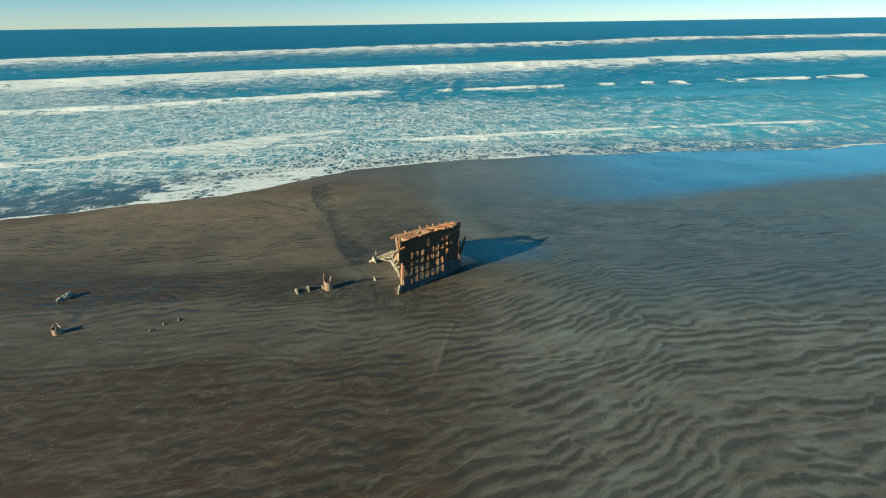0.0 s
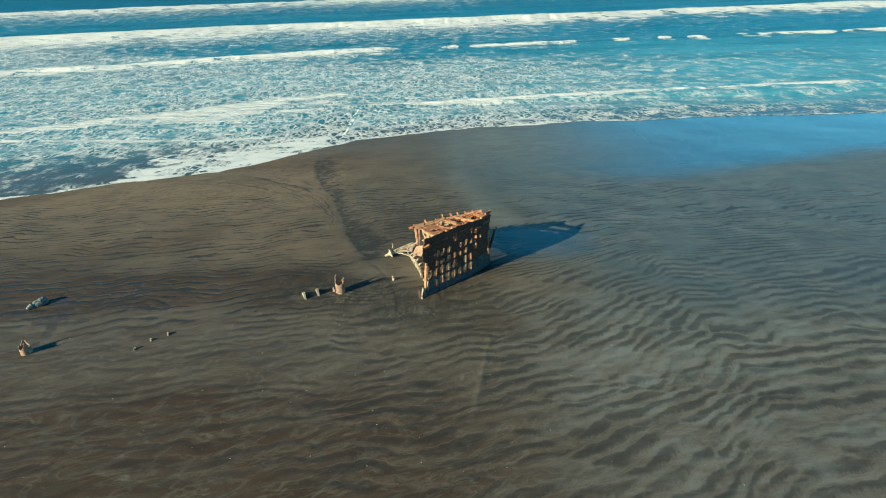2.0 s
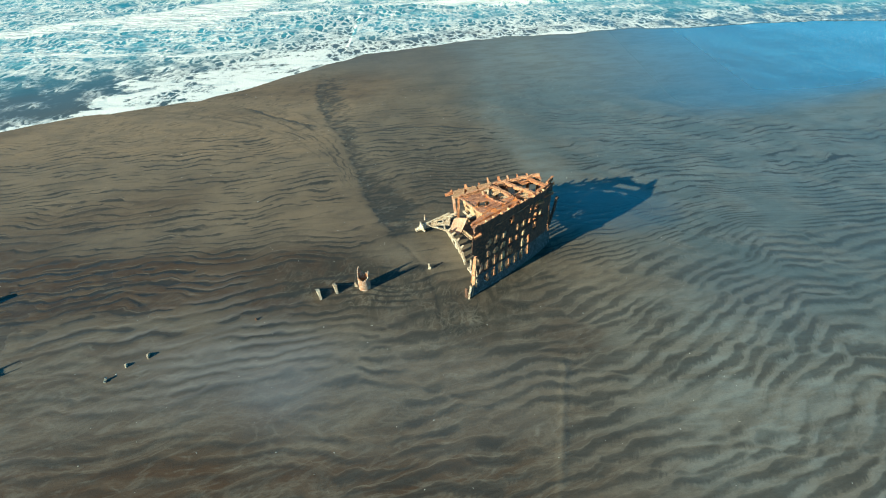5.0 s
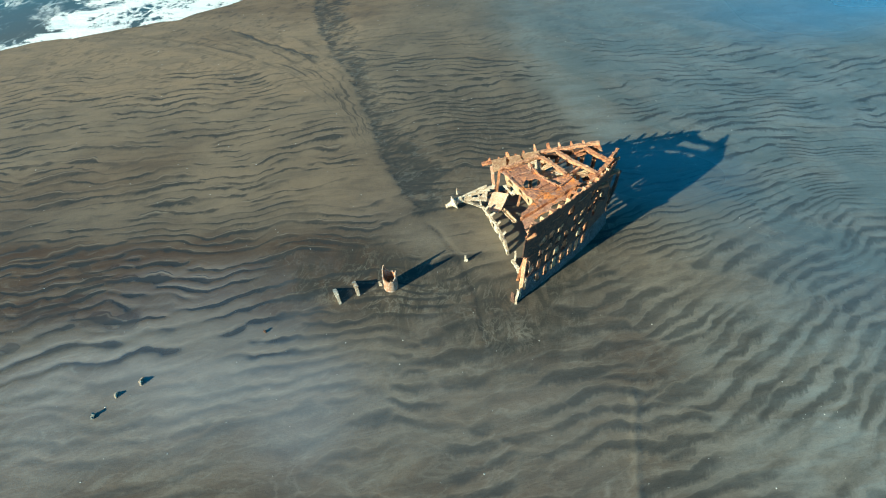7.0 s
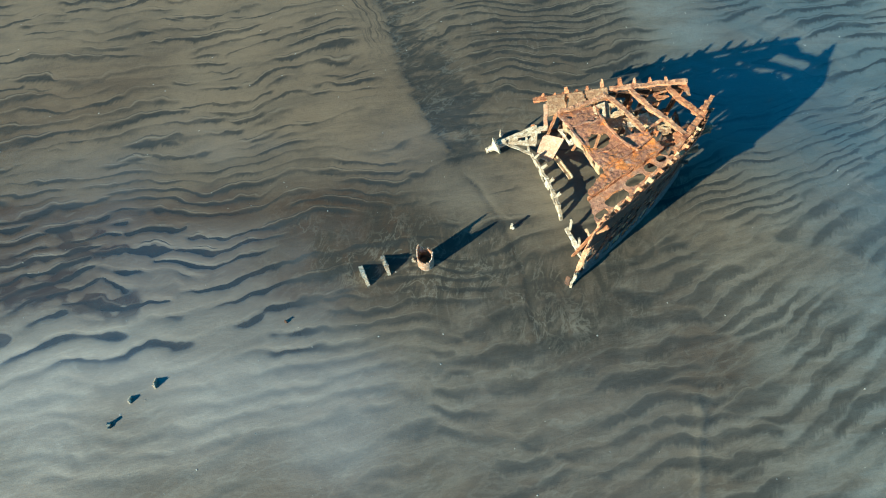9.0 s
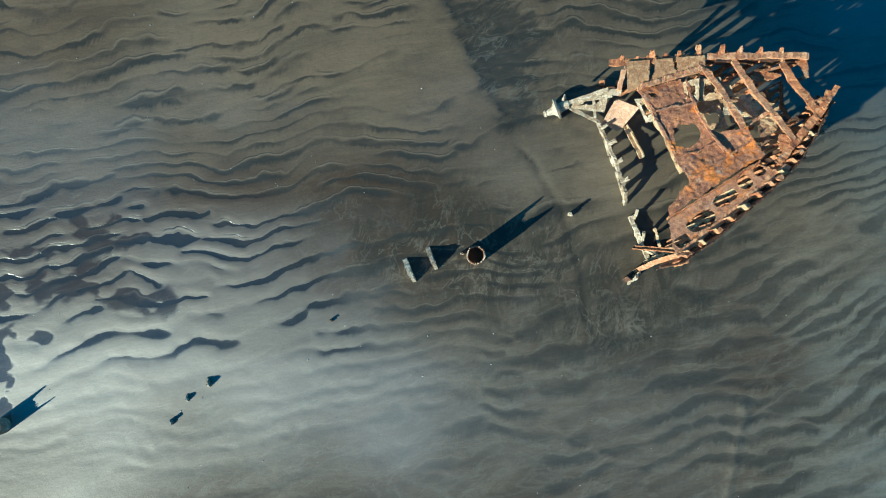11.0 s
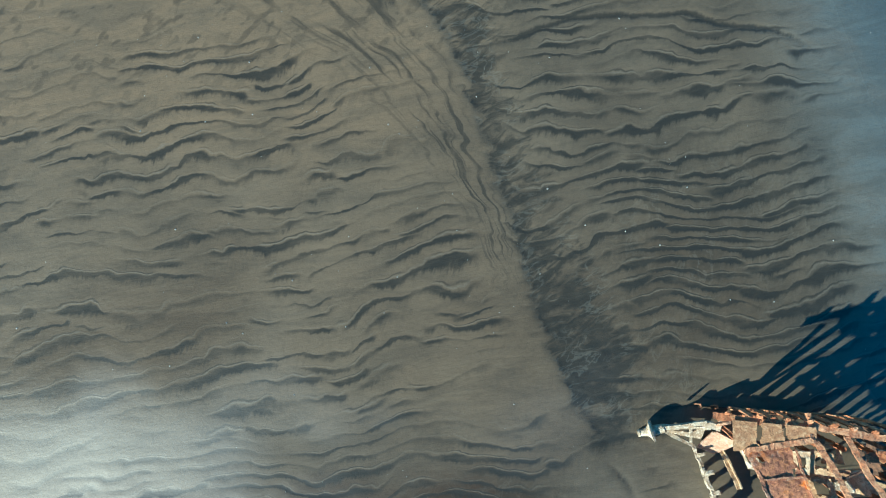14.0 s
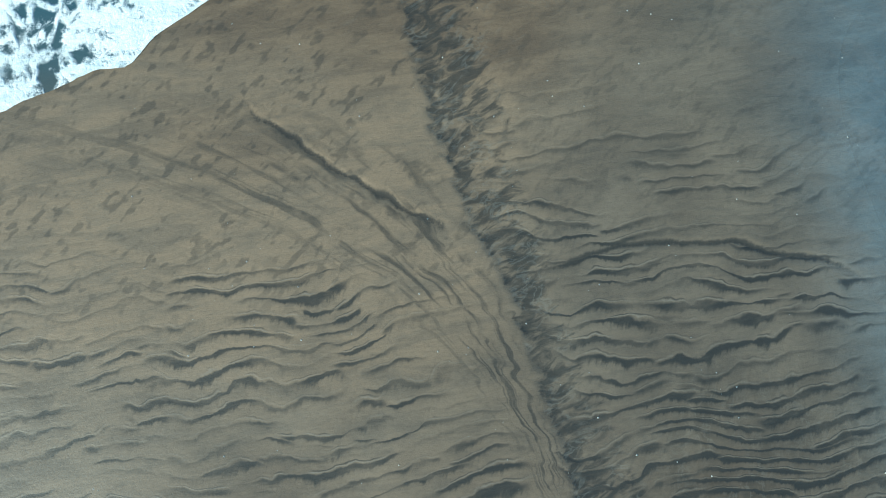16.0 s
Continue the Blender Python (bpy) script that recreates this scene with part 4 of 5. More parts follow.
HATCHES = [[(-2.43, 38.40), (-2.24, 38.52), (-1.78, 38.50), (-1.67, 38.22), (-1.74, 37.98), (-2.05, 37.76), (-2.43, 37.84)],
           [(-2.98, 39.50), (-2.80, 39.55), (-2.78, 39.42), (-2.95, 39.38)], [(-2.12, 39.32), (-1.98, 39.34), (-2.0, 39.12), (-2.1, 39.12)]]


def deck_kept(u, v):
    x, y = ragged(-3.4 + 3.4 * u, 35.6 + 4.5 * v, 0.06)
    return inside_polygon(x, y, DECK_EDGE) and not any(inside_polygon(x, y, h) for h in HATCHES)


bm = sheet(lambda u, v: on_deck(-3.4 + 3.4 * u, 35.6 + 4.5 * v, 0.04 * math.sin(5 * u + 3 * v) + 0.02 * math.sin(17 * v + 4 * u)), 170, 225, deck_kept, 0.035, 0.028)
part("deck_plate", bm, RUST_DECK, wreck, "rust-orange deck plating with ragged hatch holes")

# torn pale plating hanging below the deck's open edge
SKIRT = [(-3.14, 39.52), (-2.90, 38.95), (-2.66, 38.22), (-2.46, 37.60), (-2.30, 37.12)]


def skirt_place(u, v):
    p = between([(x, y, 0.0) for x, y in SKIRT], u)
    return on_deck(p.x + 0.10, p.y, -0.06) + Vector((0.16 * v, 0.05 * v, -0.85 * v))


def skirt_kept(u, v):
    u2, v2 = ragged(u * 2.4, v * 1.1, 0.10)
    u2, v2 = u2 / 2.4, v2 / 1.1
    for cu, cv, a, b in ((0.20, 0.45, 0.09, 0.20), (0.52, 0.40, 0.08, 0.16), (0.80, 0.50, 0.06, 0.20)):
        if ((u2 - cu) / a) ** 2 + ((v2 - cv) / b) ** 2 < 1:
            return False
    return v2 < 0.78 + 0.30 * noise.noise(Vector((u * 7.0, 1.3, 5.5)))


bm = sheet(skirt_place, 90, 36, skirt_kept, 0.04, 0.03)
part("hanging_plate", bm, LIMED, wreck, "ragged buff-crusted plating hanging under the deck")

# margin plate between the deck and the starboard rail, lightened with holes
MARGIN = [(-2.80, 35.72), (-0.42, 37.22), (-0.12, 36.98), (0.04, 36.72), (-1.75, 35.28), (-2.45, 34.80), (-2.70, 34.75)]
SLOTS = [((-0.42, 37.00), 0.14, 0.14), ((-0.80, 36.70), 0.17, 0.16), ((-1.33, 36.28), 0.34, 0.17), ((-1.98, 35.66), 0.40, 0.20), ((-2.50, 35.12), 0.20, 0.17)]


def margin_kept(u, v):
    x, y = ragged(-2.95 + 3.1 * u, 34.6 + 2.8 * v, 0.05)
    for (cx, cy), a, b in SLOTS:
        dx, dy = x - cx, y - cy
        p, q = dx * 0.84 + dy * 0.54, -dx * 0.54 + dy * 0.84
        if abs(p / a) ** 3 + abs(q / b) ** 3 < 1:
            return False
    return inside_polygon(x, y, MARGIN)


bm = sheet(lambda u, v: on_deck(-2.95 + 3.1 * u, 34.6 + 2.8 * v, -0.03), 165, 148, margin_kept, 0.03, 0.015)
part("margin_plate", bm, RUST_DECK, wreck, "rusted margin plate with a row of holes")


def deck_bar(name, pts, w, h, dz=0.0, material=RUST, profile="tee", label=""):
    bm = bmesh.new()
    q = [on_deck(x, y, dz) for x, y in pts]
    run(bm, q, w, h, up=DECK_UP, profile=profile, wear=0.036, seg=0.07)
    return part(name, bm, material, wreck, label)


deck_bar("deck_stringer", [(-2.82, 35.74), (-0.40, 37.26)], 0.05, 0.16, 0.03, RUST, "box")
deck_bar("starboard_rail", [(-2.72, 34.72), (-1.7, 35.50), (-0.75, 36.33), (-0.05, 36.98)], 0.16, 0.14, 0.06)
deck_bar("starboard_rail", [(0.0, 37.16), (0.58, 37.87), (1.24, 38.62), (1.50, 39.12)], 0.20, 0.16, 0.02)
deck_bar("rail_prong", [(1.22, 38.60), (1.60, 39.22)], 0.12, 0.2, 0.10)
deck_bar("rail_prong", [(1.20, 38.55), (1.62, 38.85)], 0.1, 0.12, -0.10)
deck_bar("deck_beam", [(-3.28, 39.68), (-2.4, 39.92), (-1.46, 40.16)], 0.15, 0.18, 0.04)
deck_bar("deck_beam", [(-1.45, 40.12), (-1.05, 39.22), (-0.68, 38.22)], 0.15, 0.20, 0.02)
deck_bar("deck_beam", [(-0.70, 40.30), (-0.35, 39.40), (0.08, 38.6), (0.45, 37.80)], 0.15, 0.20, 0.02)
deck_bar("deck_beam", [(0.48, 40.10), (0.72, 39.40), (1.12, 38.60)], 0.18, 0.18, 0.0)
deck_bar("deck_beam", [(-1.98, 39.86), (-1.80, 38.95), (-1.50, 38.2), (-1.22, 37.62)], 0.06, 0.07, 0.03, RUST_DECK, "box")
deck_bar("deck_beam", [(-3.20, 39.64), (-2.92, 38.95), (-2.48, 37.65), (-2.28, 37.1)], 0.08, 0.05, 0.02, RUST_DECK, "box")
deck_bar("tie_bar", [(-0.98, 39.16), (-0.23, 39.51)], 0.05, 0.06, 0.04, RUST_SHADED, "box")
deck_bar("tie_bar", [(-0.02, 39.90), (0.56, 40.02)], 0.07, 0.08, -0.02)
deck_bar("tie_bar", [(-0.64, 38.26), (0.05, 38.72)], 0.10, 0.10, -0.05)
deck_bar("port_rail", [(-4.0, 40.60), (-2.94, 40.53), (-1.58, 40.47)], 0.20, 0.15, 0.02)
deck_bar("port_rail", [(-1.50, 40.49), (-0.16, 40.36), (1.14, 40.19)], 0.18, 0.15, 0.05)
deck_bar("rail_cap", [(-1.56, 40.15), (-1.55, 40.85)], 0.12, 0.18, 0.05, RUST, "box")

# raised seams of the deck plating
for pts in ([(-2.86, 38.92), (-2.3, 39.06), (-1.86, 39.10)], [(-2.40, 37.55), (-1.9, 37.62), (-1.36, 37.92)], [(-2.20, 36.82), (-1.2, 37.45), (-0.50, 37.92)], [(-1.62, 38.42), (-1.36, 37.9), (-1.02, 37.42)]):
    deck_bar("plate_seam", pts, 0.05, 0.03, 0.045, RUST_DECK, "box")

# plates between the port rail and the deck
PORT_GAPS = ((0.30, 0.36), (0.62, 0.66))


def port_plate(u, v):
    x = -3.55 + 2.1 * u
    return on_deck(x, 39.66 + 0.38 * u + 0.90 * v * (1 - 0.48 * u), 0.05 + 0.12 * v)


bm = sheet(port_plate, 60, 22, lambda u, v: not any(a < ragged(u, v, 0.03)[0] < b for a, b in PORT_GAPS), 0.03)
part("waterway_plate", bm, SANDED, wreck, "sand-covered side plating under the rail")
def flat_plate(name, poly, dz, material, label="", hole=None):
    """A ragged plate over a polygon of the deck plane, with an oval hole (x, y, half sizes) if any."""
    x0, x1 = min(p[0] for p in poly) - 0.05, max(p[0] for p in poly) + 0.05
    y0, y1 = min(p[1] for p in poly) - 0.05, max(p[1] for p in poly) + 0.05

    def kept(u, v):
        x, y = ragged(x0 + (x1 - x0) * u, y0 + (y1 - y0) * v, 0.05)
        if hole and ((x - hole[0]) / hole[2]) ** 2 + ((y - hole[1]) / hole[3]) ** 2 < 1:
            return False
        return inside_polygon(x, y, poly)

    bm = sheet(lambda u, v: on_deck(x0 + (x1 - x0) * u, y0 + (y1 - y0) * v, dz), max(8, int((x1 - x0) / 0.03)), max(8, int((y1 - y0) / 0.03)), kept, 0.04, 0.03)
    return part(name, bm, material, wreck, label)


flat_plate("plate_shard", [(-0.24, 39.87), (0.10, 39.90), (0.56, 39.80), (0.30, 39.66), (-0.22, 39.60)], -0.08, RUST, "torn rusted plate shard")
flat_plate("bracket", [(-0.34, 38.64), (0.02, 38.56), (0.34, 38.64), (0.22, 38.22), (-0.04, 38.08), (-0.16, 38.36)], -0.22, LIMED, "buff-crusted holed bracket", (0.14, 38.47, 0.10, 0.07))
flat_plate("bracket", [(-0.98, 38.98), (-0.58, 39.02), (-0.50, 38.80), (-0.66, 38.70), (-0.98, 38.76)], -0.25, PALE, "salt-crusted bracket")
flat_plate("knee_plate", [(0.86, 38.72), (1.30, 38.98), (1.36, 38.70), (1.14, 38.44)], 0.02, RUST)
flat_plate("knee_plate", [(0.20, 37.98), (0.56, 37.90), (0.40, 37.60), (0.12, 37.52)], 0.0, RUST)
flat_plate("knee_plate", [(-1.72, 40.30), (-1.20, 40.18), (-1.26, 39.86), (-1.62, 40.02)], 0.0, RUST)
END = [(0.80, 40.12), (1.16, 40.20), (1.10, 39.64), (0.92, 39.52), (0.84, 39.62), (1.0, 39.72), (0.98, 39.95)]
bm = sheet(lambda u, v: on_deck(0.75 + 0.45 * u, 39.45 + 0.8 * v, -0.05), 16, 28, lambda u, v: inside_polygon(*ragged(0.75 + 0.45 * u, 39.45 + 0.8 * v, 0.03), END), 0.03)
part("rail_plate", bm, RUST, wreck)

# frame heads standing on the port rail
for x, y, high, wide in ((-3.62, 40.63, 0.18, 0.16), (-3.2, 40.6, 0.12, 0.1), (-2.78, 40.62, 0.3, 0.22), (-2.42, 40.6, 0.12, 0.12), (-2.05, 40.58, 0.2, 0.18),
                         (-1.56, 40.58, 0.38, 0.14), (-0.98, 40.52, 0.34, 0.2), (-0.52, 40.45, 0.28, 0.16), (-0.02, 40.42, 0.24, 0.14), (0.5, 40.34, 0.2, 0.14)):
    bm = bmesh.new()
    p = on_deck(x, y, 0.0)
    bar(bm, p, p + DECK_UP * high + Vector((0, 0.10, 0)), wide, 0.10, up=(0, 1, 0), wear=0.035, taper=0.5, seg=0.07)
    bar(bm, p + Vector((-wide * 0.8, 0.02, 0.03)), p + Vector((wide * 0.8, 0.02, 0.05)), 0.12, 0.09, wear=0.03)
    part("frame_head", bm, RUST, wreck)


# port side: frames with gaps between them, plated at the top and the foot
def port(k, h):
    x = -3.95 + 5.05 * k
    top = on_deck(x, 40.60 - 0.40 * k, -0.06)
    low = Vector((x * 0.94, 40.25 - 0.25 * k, -0.55))
    return low.lerp(top, h) + Vector((0, 0.14 * math.sin(math.pi * min(max(h, 0), 1)), 0))


for i in range(10):
    k = i / 9
    bm = bmesh.new()
    pts = [port(k, j / 5 * (0.35 if i < 2 else 1.0)) for j in range(6)]
    run(bm, pts, 0.16, 0.12, up=(0, 1, 0), profile="angle", wear=0.02)
    part("frame_rib", bm, RUST, wreck)


def port_kept(u, v):
    u2, v2 = ragged(u * 5, v * 2.4, 0.06)
    u2, v2 = u2 / 5, v2 / 2.4
    c = abs((u2 * 9) % 1 - 0.5)
    if 0.26 < v2 < 0.52 and c < 0.35 and u2 < 0.85:
        return False
    if 0.57 < v2 < 0.88 and c < 0.36:
        return False
    if u2 < 0.36 and v2 > 0.22 + 0.9 * u2:
        return False
    return not (u2 > 0.8 and 0.15 < v2 < 0.5)


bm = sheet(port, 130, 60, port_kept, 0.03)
part("hull_plate", bm, RUST_SHADED, wreck, "slotted port side plating")

# low frames across the open after end, as a slotted sheet added to close a lit gap in the shadow
AFT_LOW, AFT_TOP = [(1.56, 38.30, -0.35), (1.45, 39.2, -0.35), (1.22, 39.95, -0.35)], [(1.50, 38.55, 1.75), (1.42, 39.3, 1.35), (1.20, 40.0, 1.65)]
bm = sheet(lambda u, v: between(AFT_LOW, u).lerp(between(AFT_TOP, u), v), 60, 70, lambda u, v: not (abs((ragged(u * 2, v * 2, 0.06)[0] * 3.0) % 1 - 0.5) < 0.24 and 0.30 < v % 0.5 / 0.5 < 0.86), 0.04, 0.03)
part("bulkhead_plate", bm, RUST_SHADED, wreck, "dark slotted sheet added across the after end to hold back the sun")
# broken frame ends under and outside the after beams
for a, b, w, m in (((0.10, 38.36, 2.50), (1.23, 38.62, 2.76), 0.12, RUST_SHADED), ((-0.42, 37.94, 2.48), (0.47, 38.04, 2.69), 0.12, RUST), ((-0.50, 37.58, 2.70), (0.41, 37.77, 2.93), 0.12, RUST),
                   ((1.02, 38.20, 2.98), (1.51, 38.21, 3.12), 0.15, RUST), ((0.92, 37.96, 3.00), (1.39, 38.04, 3.12), 0.13, RUST), ((0.30, 37.29, 3.00), (0.85, 37.38, 3.12), 0.17, RUST)):
    part("frame_end", bar(bmesh.new(), a, b, w, w * 0.9, wear=0.045, taper=0.85, seg=0.06), m, wreck)

# the beak of the bow with its cap
bow = part("bowsprit_stump", bar(bmesh.new(), (-5.02, 39.74, 0.10), (-4.45, 39.80, 0.22), 0.20, 0.18, wear=0.02, taper=0.7), PALE, wreck, "salt-white bowsprit stump")


def turned(rings, centre, direction, n=20, wear=0.012):
    """A lathe-turned solid of (offset, radius) rings about a line."""
    bm = bmesh.new()
    d = Vector(direction).normalized()
    s = d.cross(Vector((0, 0, 1))).normalized()
    if s.length < 0.5:
        s = Vector((1, 0, 0))
    t = s.cross(d)
    loops = []
    for off, r in rings:
        loops.append([bm.verts.new(worn(Vector(centre) + d * off + (s * math.cos(a) + t * math.sin(a)) * r, wear)) for a in [2 * math.pi * i / n for i in range(n)]])
    for p, q in zip(loops, loops[1:]):
        for i in range(n):
            bm.faces.new((p[i], p[(i + 1) % n], q[(i + 1) % n], q[i]))
    bm.faces.new(loops[0][::-1])
    bm.faces.new(loops[-1])
    return bm


bm = turned(((0, 0.10), (0.08, 0.12), (0.10, 0.10), (0.30, 0.14), (0.38, 0.22), (0.44, 0.36), (0.50, 0.33), (0.51, 0.17), (0.85, 0.14)), (-5.70, 39.50, -0.06), (0.88, 0.30, 0.30))
part("cap", bm, PALE, bow, "flared salt-white end cap")
bm = bmesh.new()
bar(bm, (-5.12, 39.88, 0.4), (-5.18, 39.93, 0.72), 0.14, 0.08, wear=0.02, taper=0.35)
part("cap_spike", bm, PALE, bow)
for a, b, w in (((-4.98, 39.78, 0.24), (-3.75, 40.10, 0.62), 0.12), ((-4.98, 39.70, 0.14), (-3.95, 39.16, 0.10), 0.12), ((-4.5, 39.85, 0.35), (-3.6, 39.9, 0.55), 0.09),
                ((-4.2, 40.0, 0.46), (-4.05, 39.3, 0.12), 0.08), ((-3.85, 40.05, 0.5), (-3.35, 39.95, 0.72), 0.2)):
    part("bow_strut", bar(bmesh.new(), a, b, w, 0.12, wear=0.025, profile="angle"), PALE, wreck)
BEAK = [(-4.96, 39.76, 0.22), (-4.3, 39.95, 0.42), (-3.7, 40.08, 0.60)]
BEAK2 = [(-4.96, 39.68, 0.14), (-4.45, 39.55, 0.22), (-3.78, 39.45, 0.28)]
bm = sheet(lambda u, v: between(BEAK, u).lerp(between(BEAK2, u), v), 30, 14, lambda u, v: not (0.34 < ragged(u, v, 0.05)[1] < 0.66 and 0.16 < ragged(u, v, 0.05)[0] < 0.78), 0.03)
part("bow_plate", bm, PALE, wreck, "pale holed plating of the beak")
PLATE = ((-3.48, 39.83, 0.53), (-2.78, 39.47, 0.71), (-3.83, 39.11, 0.07), (-3.21, 38.88, 0.01))
bm = sheet(lambda u, v: Vector(PLATE[0]).lerp(Vector(PLATE[1]), u).lerp(Vector(PLATE[2]).lerp(Vector(PLATE[3]), u), v), 18, 20,
           lambda u, v: (u + v > 0.14) and (2 - u - v > 0.1) and ragged(u, v, 0.04)[0] < 0.98, 0.05)
part("loose_plate", bm, PINK, wreck, "square pinkish rusted iron plate leaning on the bow")
for a, b, w, m in (((-3.05, 39.02, 0.15), (-2.63, 37.92, 0.48), 0.15, LIMED), ((-3.28, 40.02, 0.3), (-3.25, 39.80, 1.90), 0.11, RUST), ((-2.80, 39.62, 0.2), (-2.76, 39.45, 2.05), 0.11, LIMED),
                   ((-3.42, 40.02, 0.55), (-3.55, 40.45, 1.60), 0.15, PINK), ((-2.3, 39.5, -0.3), (-2.2, 39.3, 2.1), 0.10, RUST), ((-1.4, 39.6, -0.3), (-1.45, 39.7, 2.3), 0.12, RUST),
                   ((-0.75, 39.9, -0.3), (-0.70, 39.9, 2.4), 0.12, RUST), ((0.05, 39.9, -0.3), (0.1, 39.8, 2.6), 0.10, RUST), ((-0.3, 38.4, -0.3), (-0.35, 38.3, 2.8), 0.1, RUST),
                   ((-2.8, 35.0, 0.0), (-2.55, 34.85, 2.8), 0.13, RUST)):
    part("pillar", bar(bmesh.new(), a, b, w, w, up=(1, 0, 0), wear=0.02, profile="angle"), m, wreck)

# lower beams and broken boxes below the deck
for a, b, w, m in (((-1.5, 39.20, 1.95), (0.46, 38.82, 2.55), 0.34, LIMED),
                   ((-0.9, 37.6, 1.9), (0.9, 37.4, 2.2), 0.12, RUST_SHADED), ((-0.5, 37.2, 2.3), (1.0, 37.9, 2.5), 0.1, RUST_SHADED)):
    part("lower_beam", bar(bmesh.new(), a, b, w, w * 0.9, wear=0.025, profile="tee"), m, wreck)


def framed(u, v):
    return not (0.24 < u < 0.76 and 0.22 < v < 0.78)


WEBS = (((-2.02, 39.78), (-1.62, 39.84), (-1.98, 39.16), (-1.66, 39.18), -0.04, LIMED), ((-1.54, 39.84), (-1.08, 39.82), (-1.62, 39.18), (-1.10, 39.20), -0.06, LIMED), ((-1.60, 39.00), (-1.02, 39.05), (-1.36, 38.36), (-0.86, 38.42), -0.42, LIMED),
        ((-0.86, 39.22), (-0.22, 39.34), (-0.66, 38.52), (-0.06, 38.66), -0.45, LIMED), ((-1.05, 39.85), (-0.55, 39.92), (-0.90, 39.25), (-0.40, 39.35), -0.75, LIMED),
        ((-3.05, 39.62), (-2.62, 39.66), (-2.75, 38.85), (-2.45, 38.90), -0.95, PALE))
for a, b, c, d, dz, m in WEBS:
    a, b, c, d = on_deck(*a, dz), on_deck(*b, dz + 0.12), on_deck(*c, dz - 0.1), on_deck(*d, dz + 0.05)
    bm = sheet(lambda u, v: a.lerp(b, u).lerp(c.lerp(d, u), v), 18, 22, lambda u, v: framed(*ragged(u, v, 0.07)), 0.10, 0.03)
    part("web_frame", bm, m, wreck, "buff-crusted iron web frame with a hole")

# the stem: a pierced strip standing in the sand, then a low bar with leaning stubs to the foot
STRIP_TOP = [(-4.00, 39.18, 0.14), (-3.78, 38.62, 0.34), (-3.56, 38.00, 0.42), (-3.36, 37.38, 0.44), (-3.17, 36.78, 0.42)]
STRIP_LOW = [(-3.90, 39.16, -0.15), (-3.68, 38.58, -0.18), (-3.46, 37.95, -0.20), (-3.26, 37.30, -0.20), (-3.08, 36.62, -0.22)]


def strip_kept(u, v):
    u2, v2 = ragged(u * 3.4, v * 0.8, 0.05)
    u2, v2 = u2 / 3.4, v2 / 0.8
    cell = abs((u2 * 5.2 + 0.2) % 1 - 0.5)
    return not (cell < 0.34 and 0.22 < v2 < 0.80 and (cell / 0.34) ** 3 + (abs(v2 - 0.51) / 0.29) ** 3 < 1)


bm = sheet(lambda u, v: between(STRIP_LOW, u).lerp(between(STRIP_TOP, u), v), 150, 30, strip_kept, 0.06, 0.03)
part("stem_plate", bm, PALE, wreck, "salt-white pierced stem plating")
part("stem_bar", run(bmesh.new(), STRIP_TOP, 0.10, 0.09, wear=0.045, seg=0.06), PALE, wreck, "salt-white curved stem bar")
part("stem_bar", run(bmesh.new(), [(-3.18, 36.82, 0.44), (-3.12, 36.62, 0.15), (-3.04, 36.38, -0.2)], 0.10, 0.10, wear=0.03, seg=0.06), PALE, wreck)
LOW_BAR = [(-2.92, 36.02, 0.06), (-2.78, 35.62, 0.10), (-2.62, 35.22, 0.08), (-2.44, 34.82, 0.0), (-2.27, 34.50, -0.08)]
part("stem_bar", run(bmesh.new(), LOW_BAR, 0.13, 0.12, wear=0.05, seg=0.06), PALE, wreck)
for a, b, w in (((-2.82, 35.70, -0.15), (-2.80, 36.24, 0.40), 0.11), ((-2.50, 35.10, -0.1), (-2.60, 35.46, 0.40), 0.11), ((-3.70, 38.35, 0.36), (-3.50, 38.46, 0.52), 0.12),
                ((-3.48, 37.72, 0.40), (-3.30, 37.84, 0.58), 0.12), ((-3.30, 37.15, 0.42), (-3.12, 37.24, 0.58), 0.12), ((-3.90, 38.90, 0.22), (-3.72, 39.02, 0.42), 0.10)):
    part("frame_stub", bar(bmesh.new(), a, b, w, w * 0.9, up=(1, 0, 0.2), wear=0.04, taper=0.8, seg=0.06), PALE, wreck)
for a, b, w, m in (((-3.04, 33.74, -0.2), (-2.92, 34.05, 0.62), 0.10, PALE), ((-2.88, 33.95, -0.2), (-2.78, 34.15, 0.50), 0.08, LIMED), ((-2.80, 34.50, 3.10), (-2.44, 34.60, 3.22), 0.17, RUST),
                   ((-2.48, 35.58, 0.95), (-2.22, 34.92, 0.80), 0.09, LIMED), ((-2.42, 34.95, 0.05), (-2.10, 34.72, 0.22), 0.16, PALE)):
    part("stem_foot", bar(bmesh.new(), a, b, w, w, up=(1, 0, 0.2), wear=0.035, taper=0.8, seg=0.07), m, wreck)

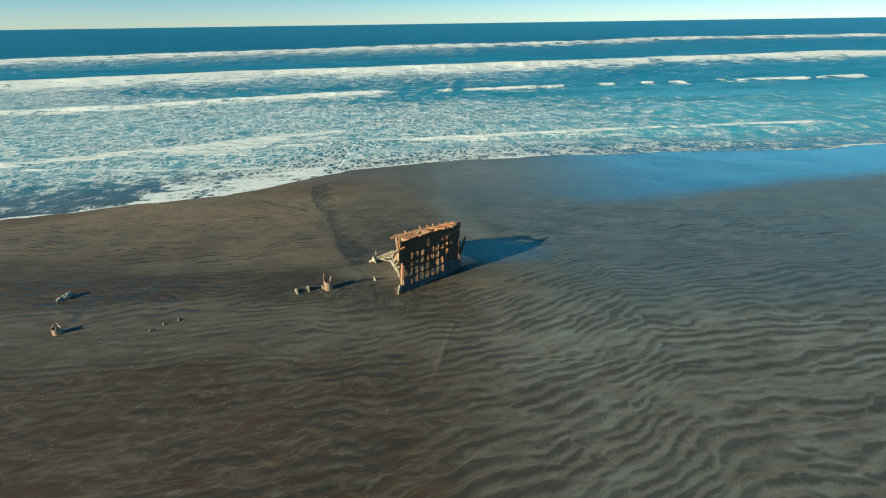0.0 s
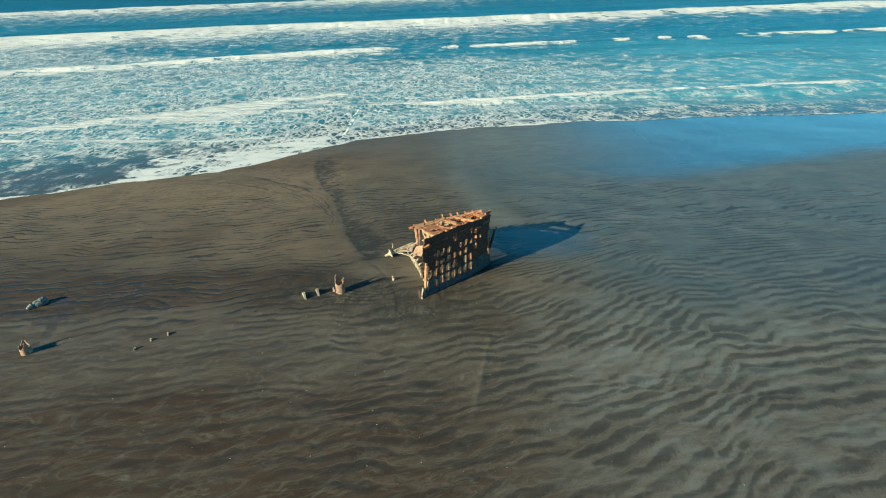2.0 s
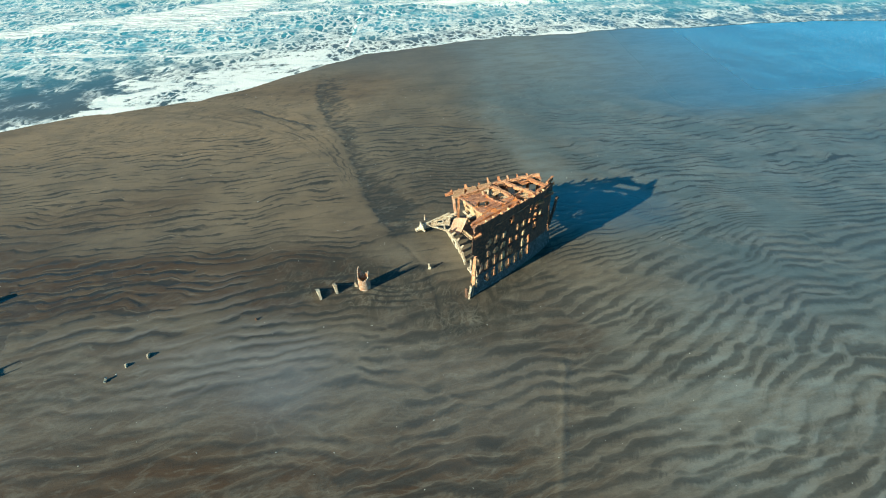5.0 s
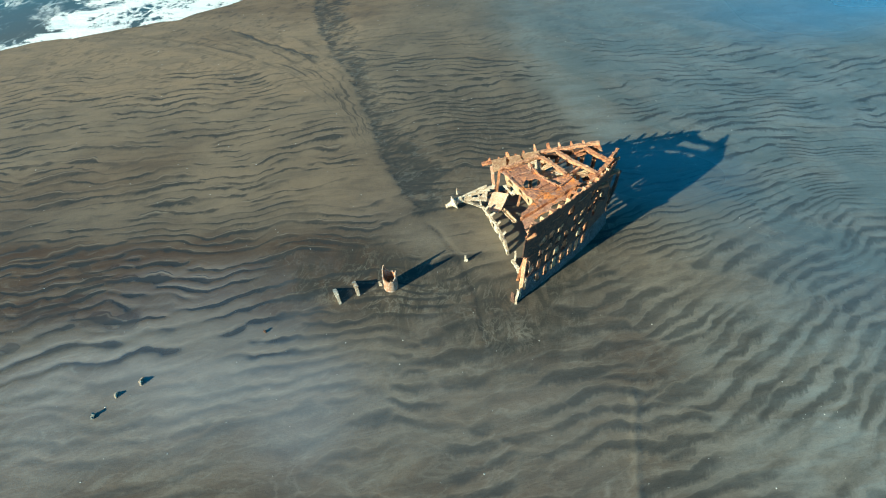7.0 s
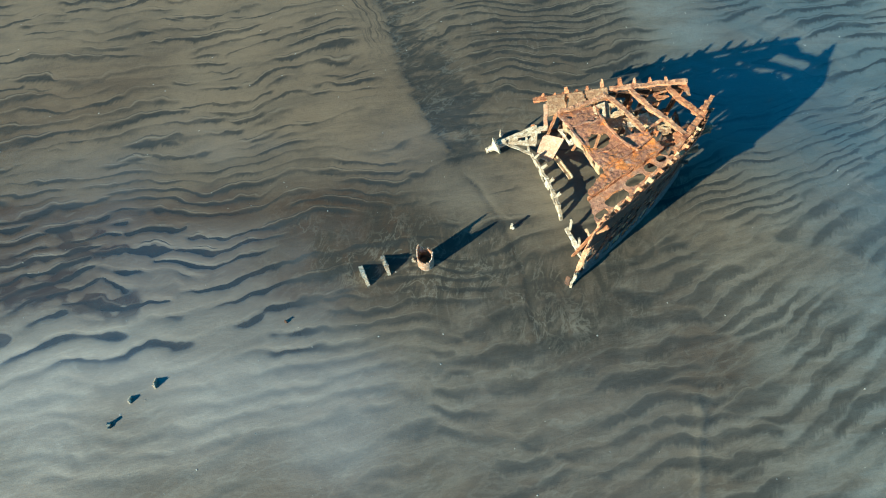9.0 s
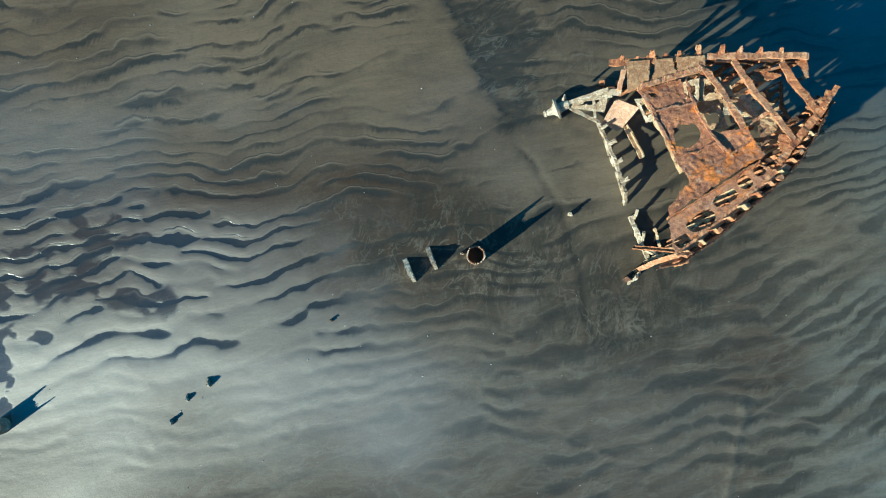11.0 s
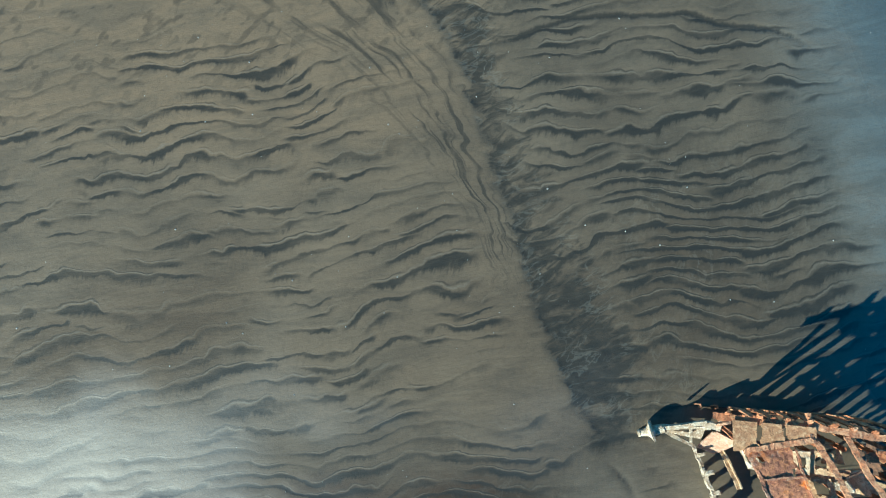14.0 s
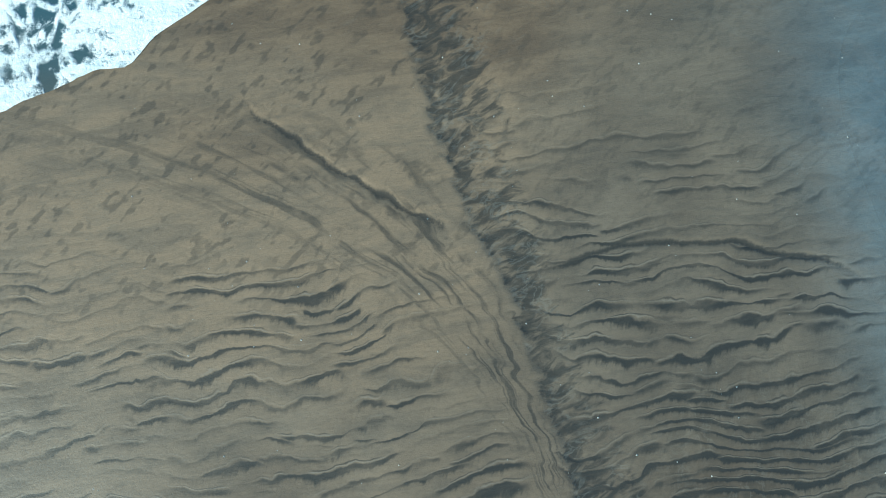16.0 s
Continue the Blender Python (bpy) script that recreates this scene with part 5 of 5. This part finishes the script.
# ---- broken iron masts and small wreckage ----
def mast_stump(x, y, r, high, teeth, lean, label, name="mast_stump"):
    base = sand_at(x, y)
    ob = thing(name, (x, y, base), label, "mast stump", "broken masts")
    n, rows = 48, 18
    rng = random.Random(int(x * 10))
    tooth = [rng.random() for _ in range(n)]

    def prong(a, at, width):
        return math.exp(-(((a - at + math.pi) % (2 * math.pi) - math.pi) / width) ** 2)

    def top(a):
        spike = max(prong(a, teeth, 0.50), 0.95 * prong(a, teeth - 2.75, 0.34), 0.25 * prong(a, teeth + 1.3, 0.3))
        return high * (0.50 + 0.46 * spike + 0.13 * tooth[int(a / (2 * math.pi) * n) % n])

    def place(u, v):
        a = 2 * math.pi * u
        k = v * top(a)
        return Vector((x + r * math.cos(a) + lean[0] * k, y + r * math.sin(a) + lean[1] * k, base - 0.3 + k + 0.3 * v))

    bm = sheet(lambda u, v: place(u % 1.0, v), n, rows, lambda u, v: True, 0.035, 0.01)
    bmesh.ops.remove_doubles(bm, verts=bm.verts, dist=0.004)
    part("shell", bm, CRUST, ob, "buff and rust-orange broken iron tube")
    bm = turned(((0, r * 0.96), (0.06, r * 0.96)), (x, y, base - 0.02), (0, 0, 1), 24, 0.01)
    part("sand_fill", bm, SAND, ob, "wet sand inside the tube")
    return ob


mast_stump(-8.08, 34.78, 0.28, 1.12, 2.55, (-0.02, 0.05), "broken hollow iron mast stump with a jagged top on wet sand")
mast_stump(-24.0, 29.32, 0.25, 0.70, 2.0, (-0.03, 0.05), "short broken iron mast stump standing alone on wet sand")


def fin(x, y, length, turn, high, label, name="iron_knee"):
    base = sand_at(x, y)
    ob = thing(name, (x, y, base), label, "iron bracket", "iron knees in the sand")
    c, s = math.cos(radians(turn)), math.sin(radians(turn))

    def place(u, v):
        k = (u - 0.5) * length
        return Vector((x + c * k, y + s * k, base - 0.12 + (high + 0.12) * v))

    bm = sheet(place, 22, 14, lambda u, v: v < 0.25 + 1.25 * ragged(u, v, 0.05)[0] and v < 0.35 + 3.0 * (1 - u), 0.14 * length, 0.025 * length)
    part("web", bm, PALE, ob, "salt-white iron web")
    bm = bmesh.new()
    bar(bm, place(0.0, 0.22), place(0.72, 1.0), 0.20 * length, 0.09 * length, wear=0.025 * length)
    part("flange", bm, PALE, ob)


fin(-10.27, 34.32, 0.80, -66, 0.34, "leaning salt-white iron knee beside a broken mast")
fin(-9.53, 34.72, 0.80, -68, 0.34, "leaning salt-white iron knee close to the mast stump")


def stake(x, y, high, r, lean, material, label, group="", name="stake"):
    base = sand_at(x, y)
    bm = bmesh.new()
    bar(bm, (x, y, base - 0.2), (x + lean[0], y + lean[1], base + high), r, r * 0.8, up=(0, 1, 0), wear=0.02, taper=0.75, seg=0.07)
    bar(bm, (x + r * 0.5, y - r * 0.3, base - 0.1), (x + r * 0.6 + lean[0] * 0.5, y - r * 0.2, base + high * 0.5), r * 0.6, r * 0.5, up=(0, 1, 0), wear=0.02, seg=0.07)
    return tagged(mesh_object(name, bm, material), label, "stake", group)


stake(-4.92, 36.12, 0.30, 0.10, (-0.02, 0.02), PALE, "small upright salt-white iron stake near the wreck")
stake(-8.55, 34.87, 0.28, 0.10, (0.0, 0.0), PALE, "short pale iron stake against the mast stump")
fin(-17.05, 30.72, 0.42, -78, 0.15, "low salt-white fin of iron in rippled sand", "iron_fin")
fin(-17.78, 30.22, 0.34, -80, 0.12, "small pale fin of iron in rippled sand", "iron_fin")
stake(-18.42, 29.36, 0.14, 0.12, (0.16, 0.10), GREENED, "dark bent stub sticking out of rippled sand", "stubs in the sand", "stub")
stake(-12.95, 32.70, 0.10, 0.08, (0.04, 0.02), RUST_SHADED, "tiny dark stub in rippled sand", "stubs in the sand", "stub")


def fragment():
    base = sand_at(-26.4, 34.0)
    ob = thing("wreck_fragment", (-26.4, 34.0, base), "dark grey-green weathered hull fragment lying on wet sand", "wreckage")
    rings = ((0, 0.06), (0.18, 0.12), (0.45, 0.20), (0.75, 0.27), (0.98, 0.24), (1.08, 0.12))
    bm = turned(rings, (-26.7, 33.5, base + 0.02), (0.55, 0.83, 0.16), 20, 0.06)
    part("body", bm, GREENED, ob)
    bm = turned(((0, 0.04), (0.08, 0.09), (0.32, 0.11), (0.42, 0.03)), (-26.74, 33.44, base + 0.08), (0.5, 0.8, 0.35), 12, 0.02)
    part("pale_tip", bm, PALE, ob, "salt-bleached end")


fragment()

# small white flakes scattered on the sand in place of its glints
random.seed(11)
bm = bmesh.new()
for _ in range(420):
    x, y = random.uniform(-27, 10), random.uniform(20, 62)
    if -4.5 < x < 2.5 and 33.5 < y < 41.5:
        continue
    r = random.choice((0.008, 0.010, 0.012, 0.015, 0.022))
    c = Vector((x, y, sand_at(x, y) + 0.006))
    a0 = random.random() * 6.3
    ring = [bm.verts.new(c + Vector((math.cos(a0 + k * 1.047) * r * random.uniform(0.7, 1.4), math.sin(a0 + k * 1.047) * r, 0))) for k in range(6)]
    tip = bm.verts.new(c + Vector((0, 0, r * 0.7)))
    for k in range(6):
        bm.faces.new((ring[k], ring[(k + 1) % 6], tip))
tagged(mesh_object("glint_scatter", bm, GLINT), "tiny white flakes standing in for glints over wet sand", "shells", kind="stuff")
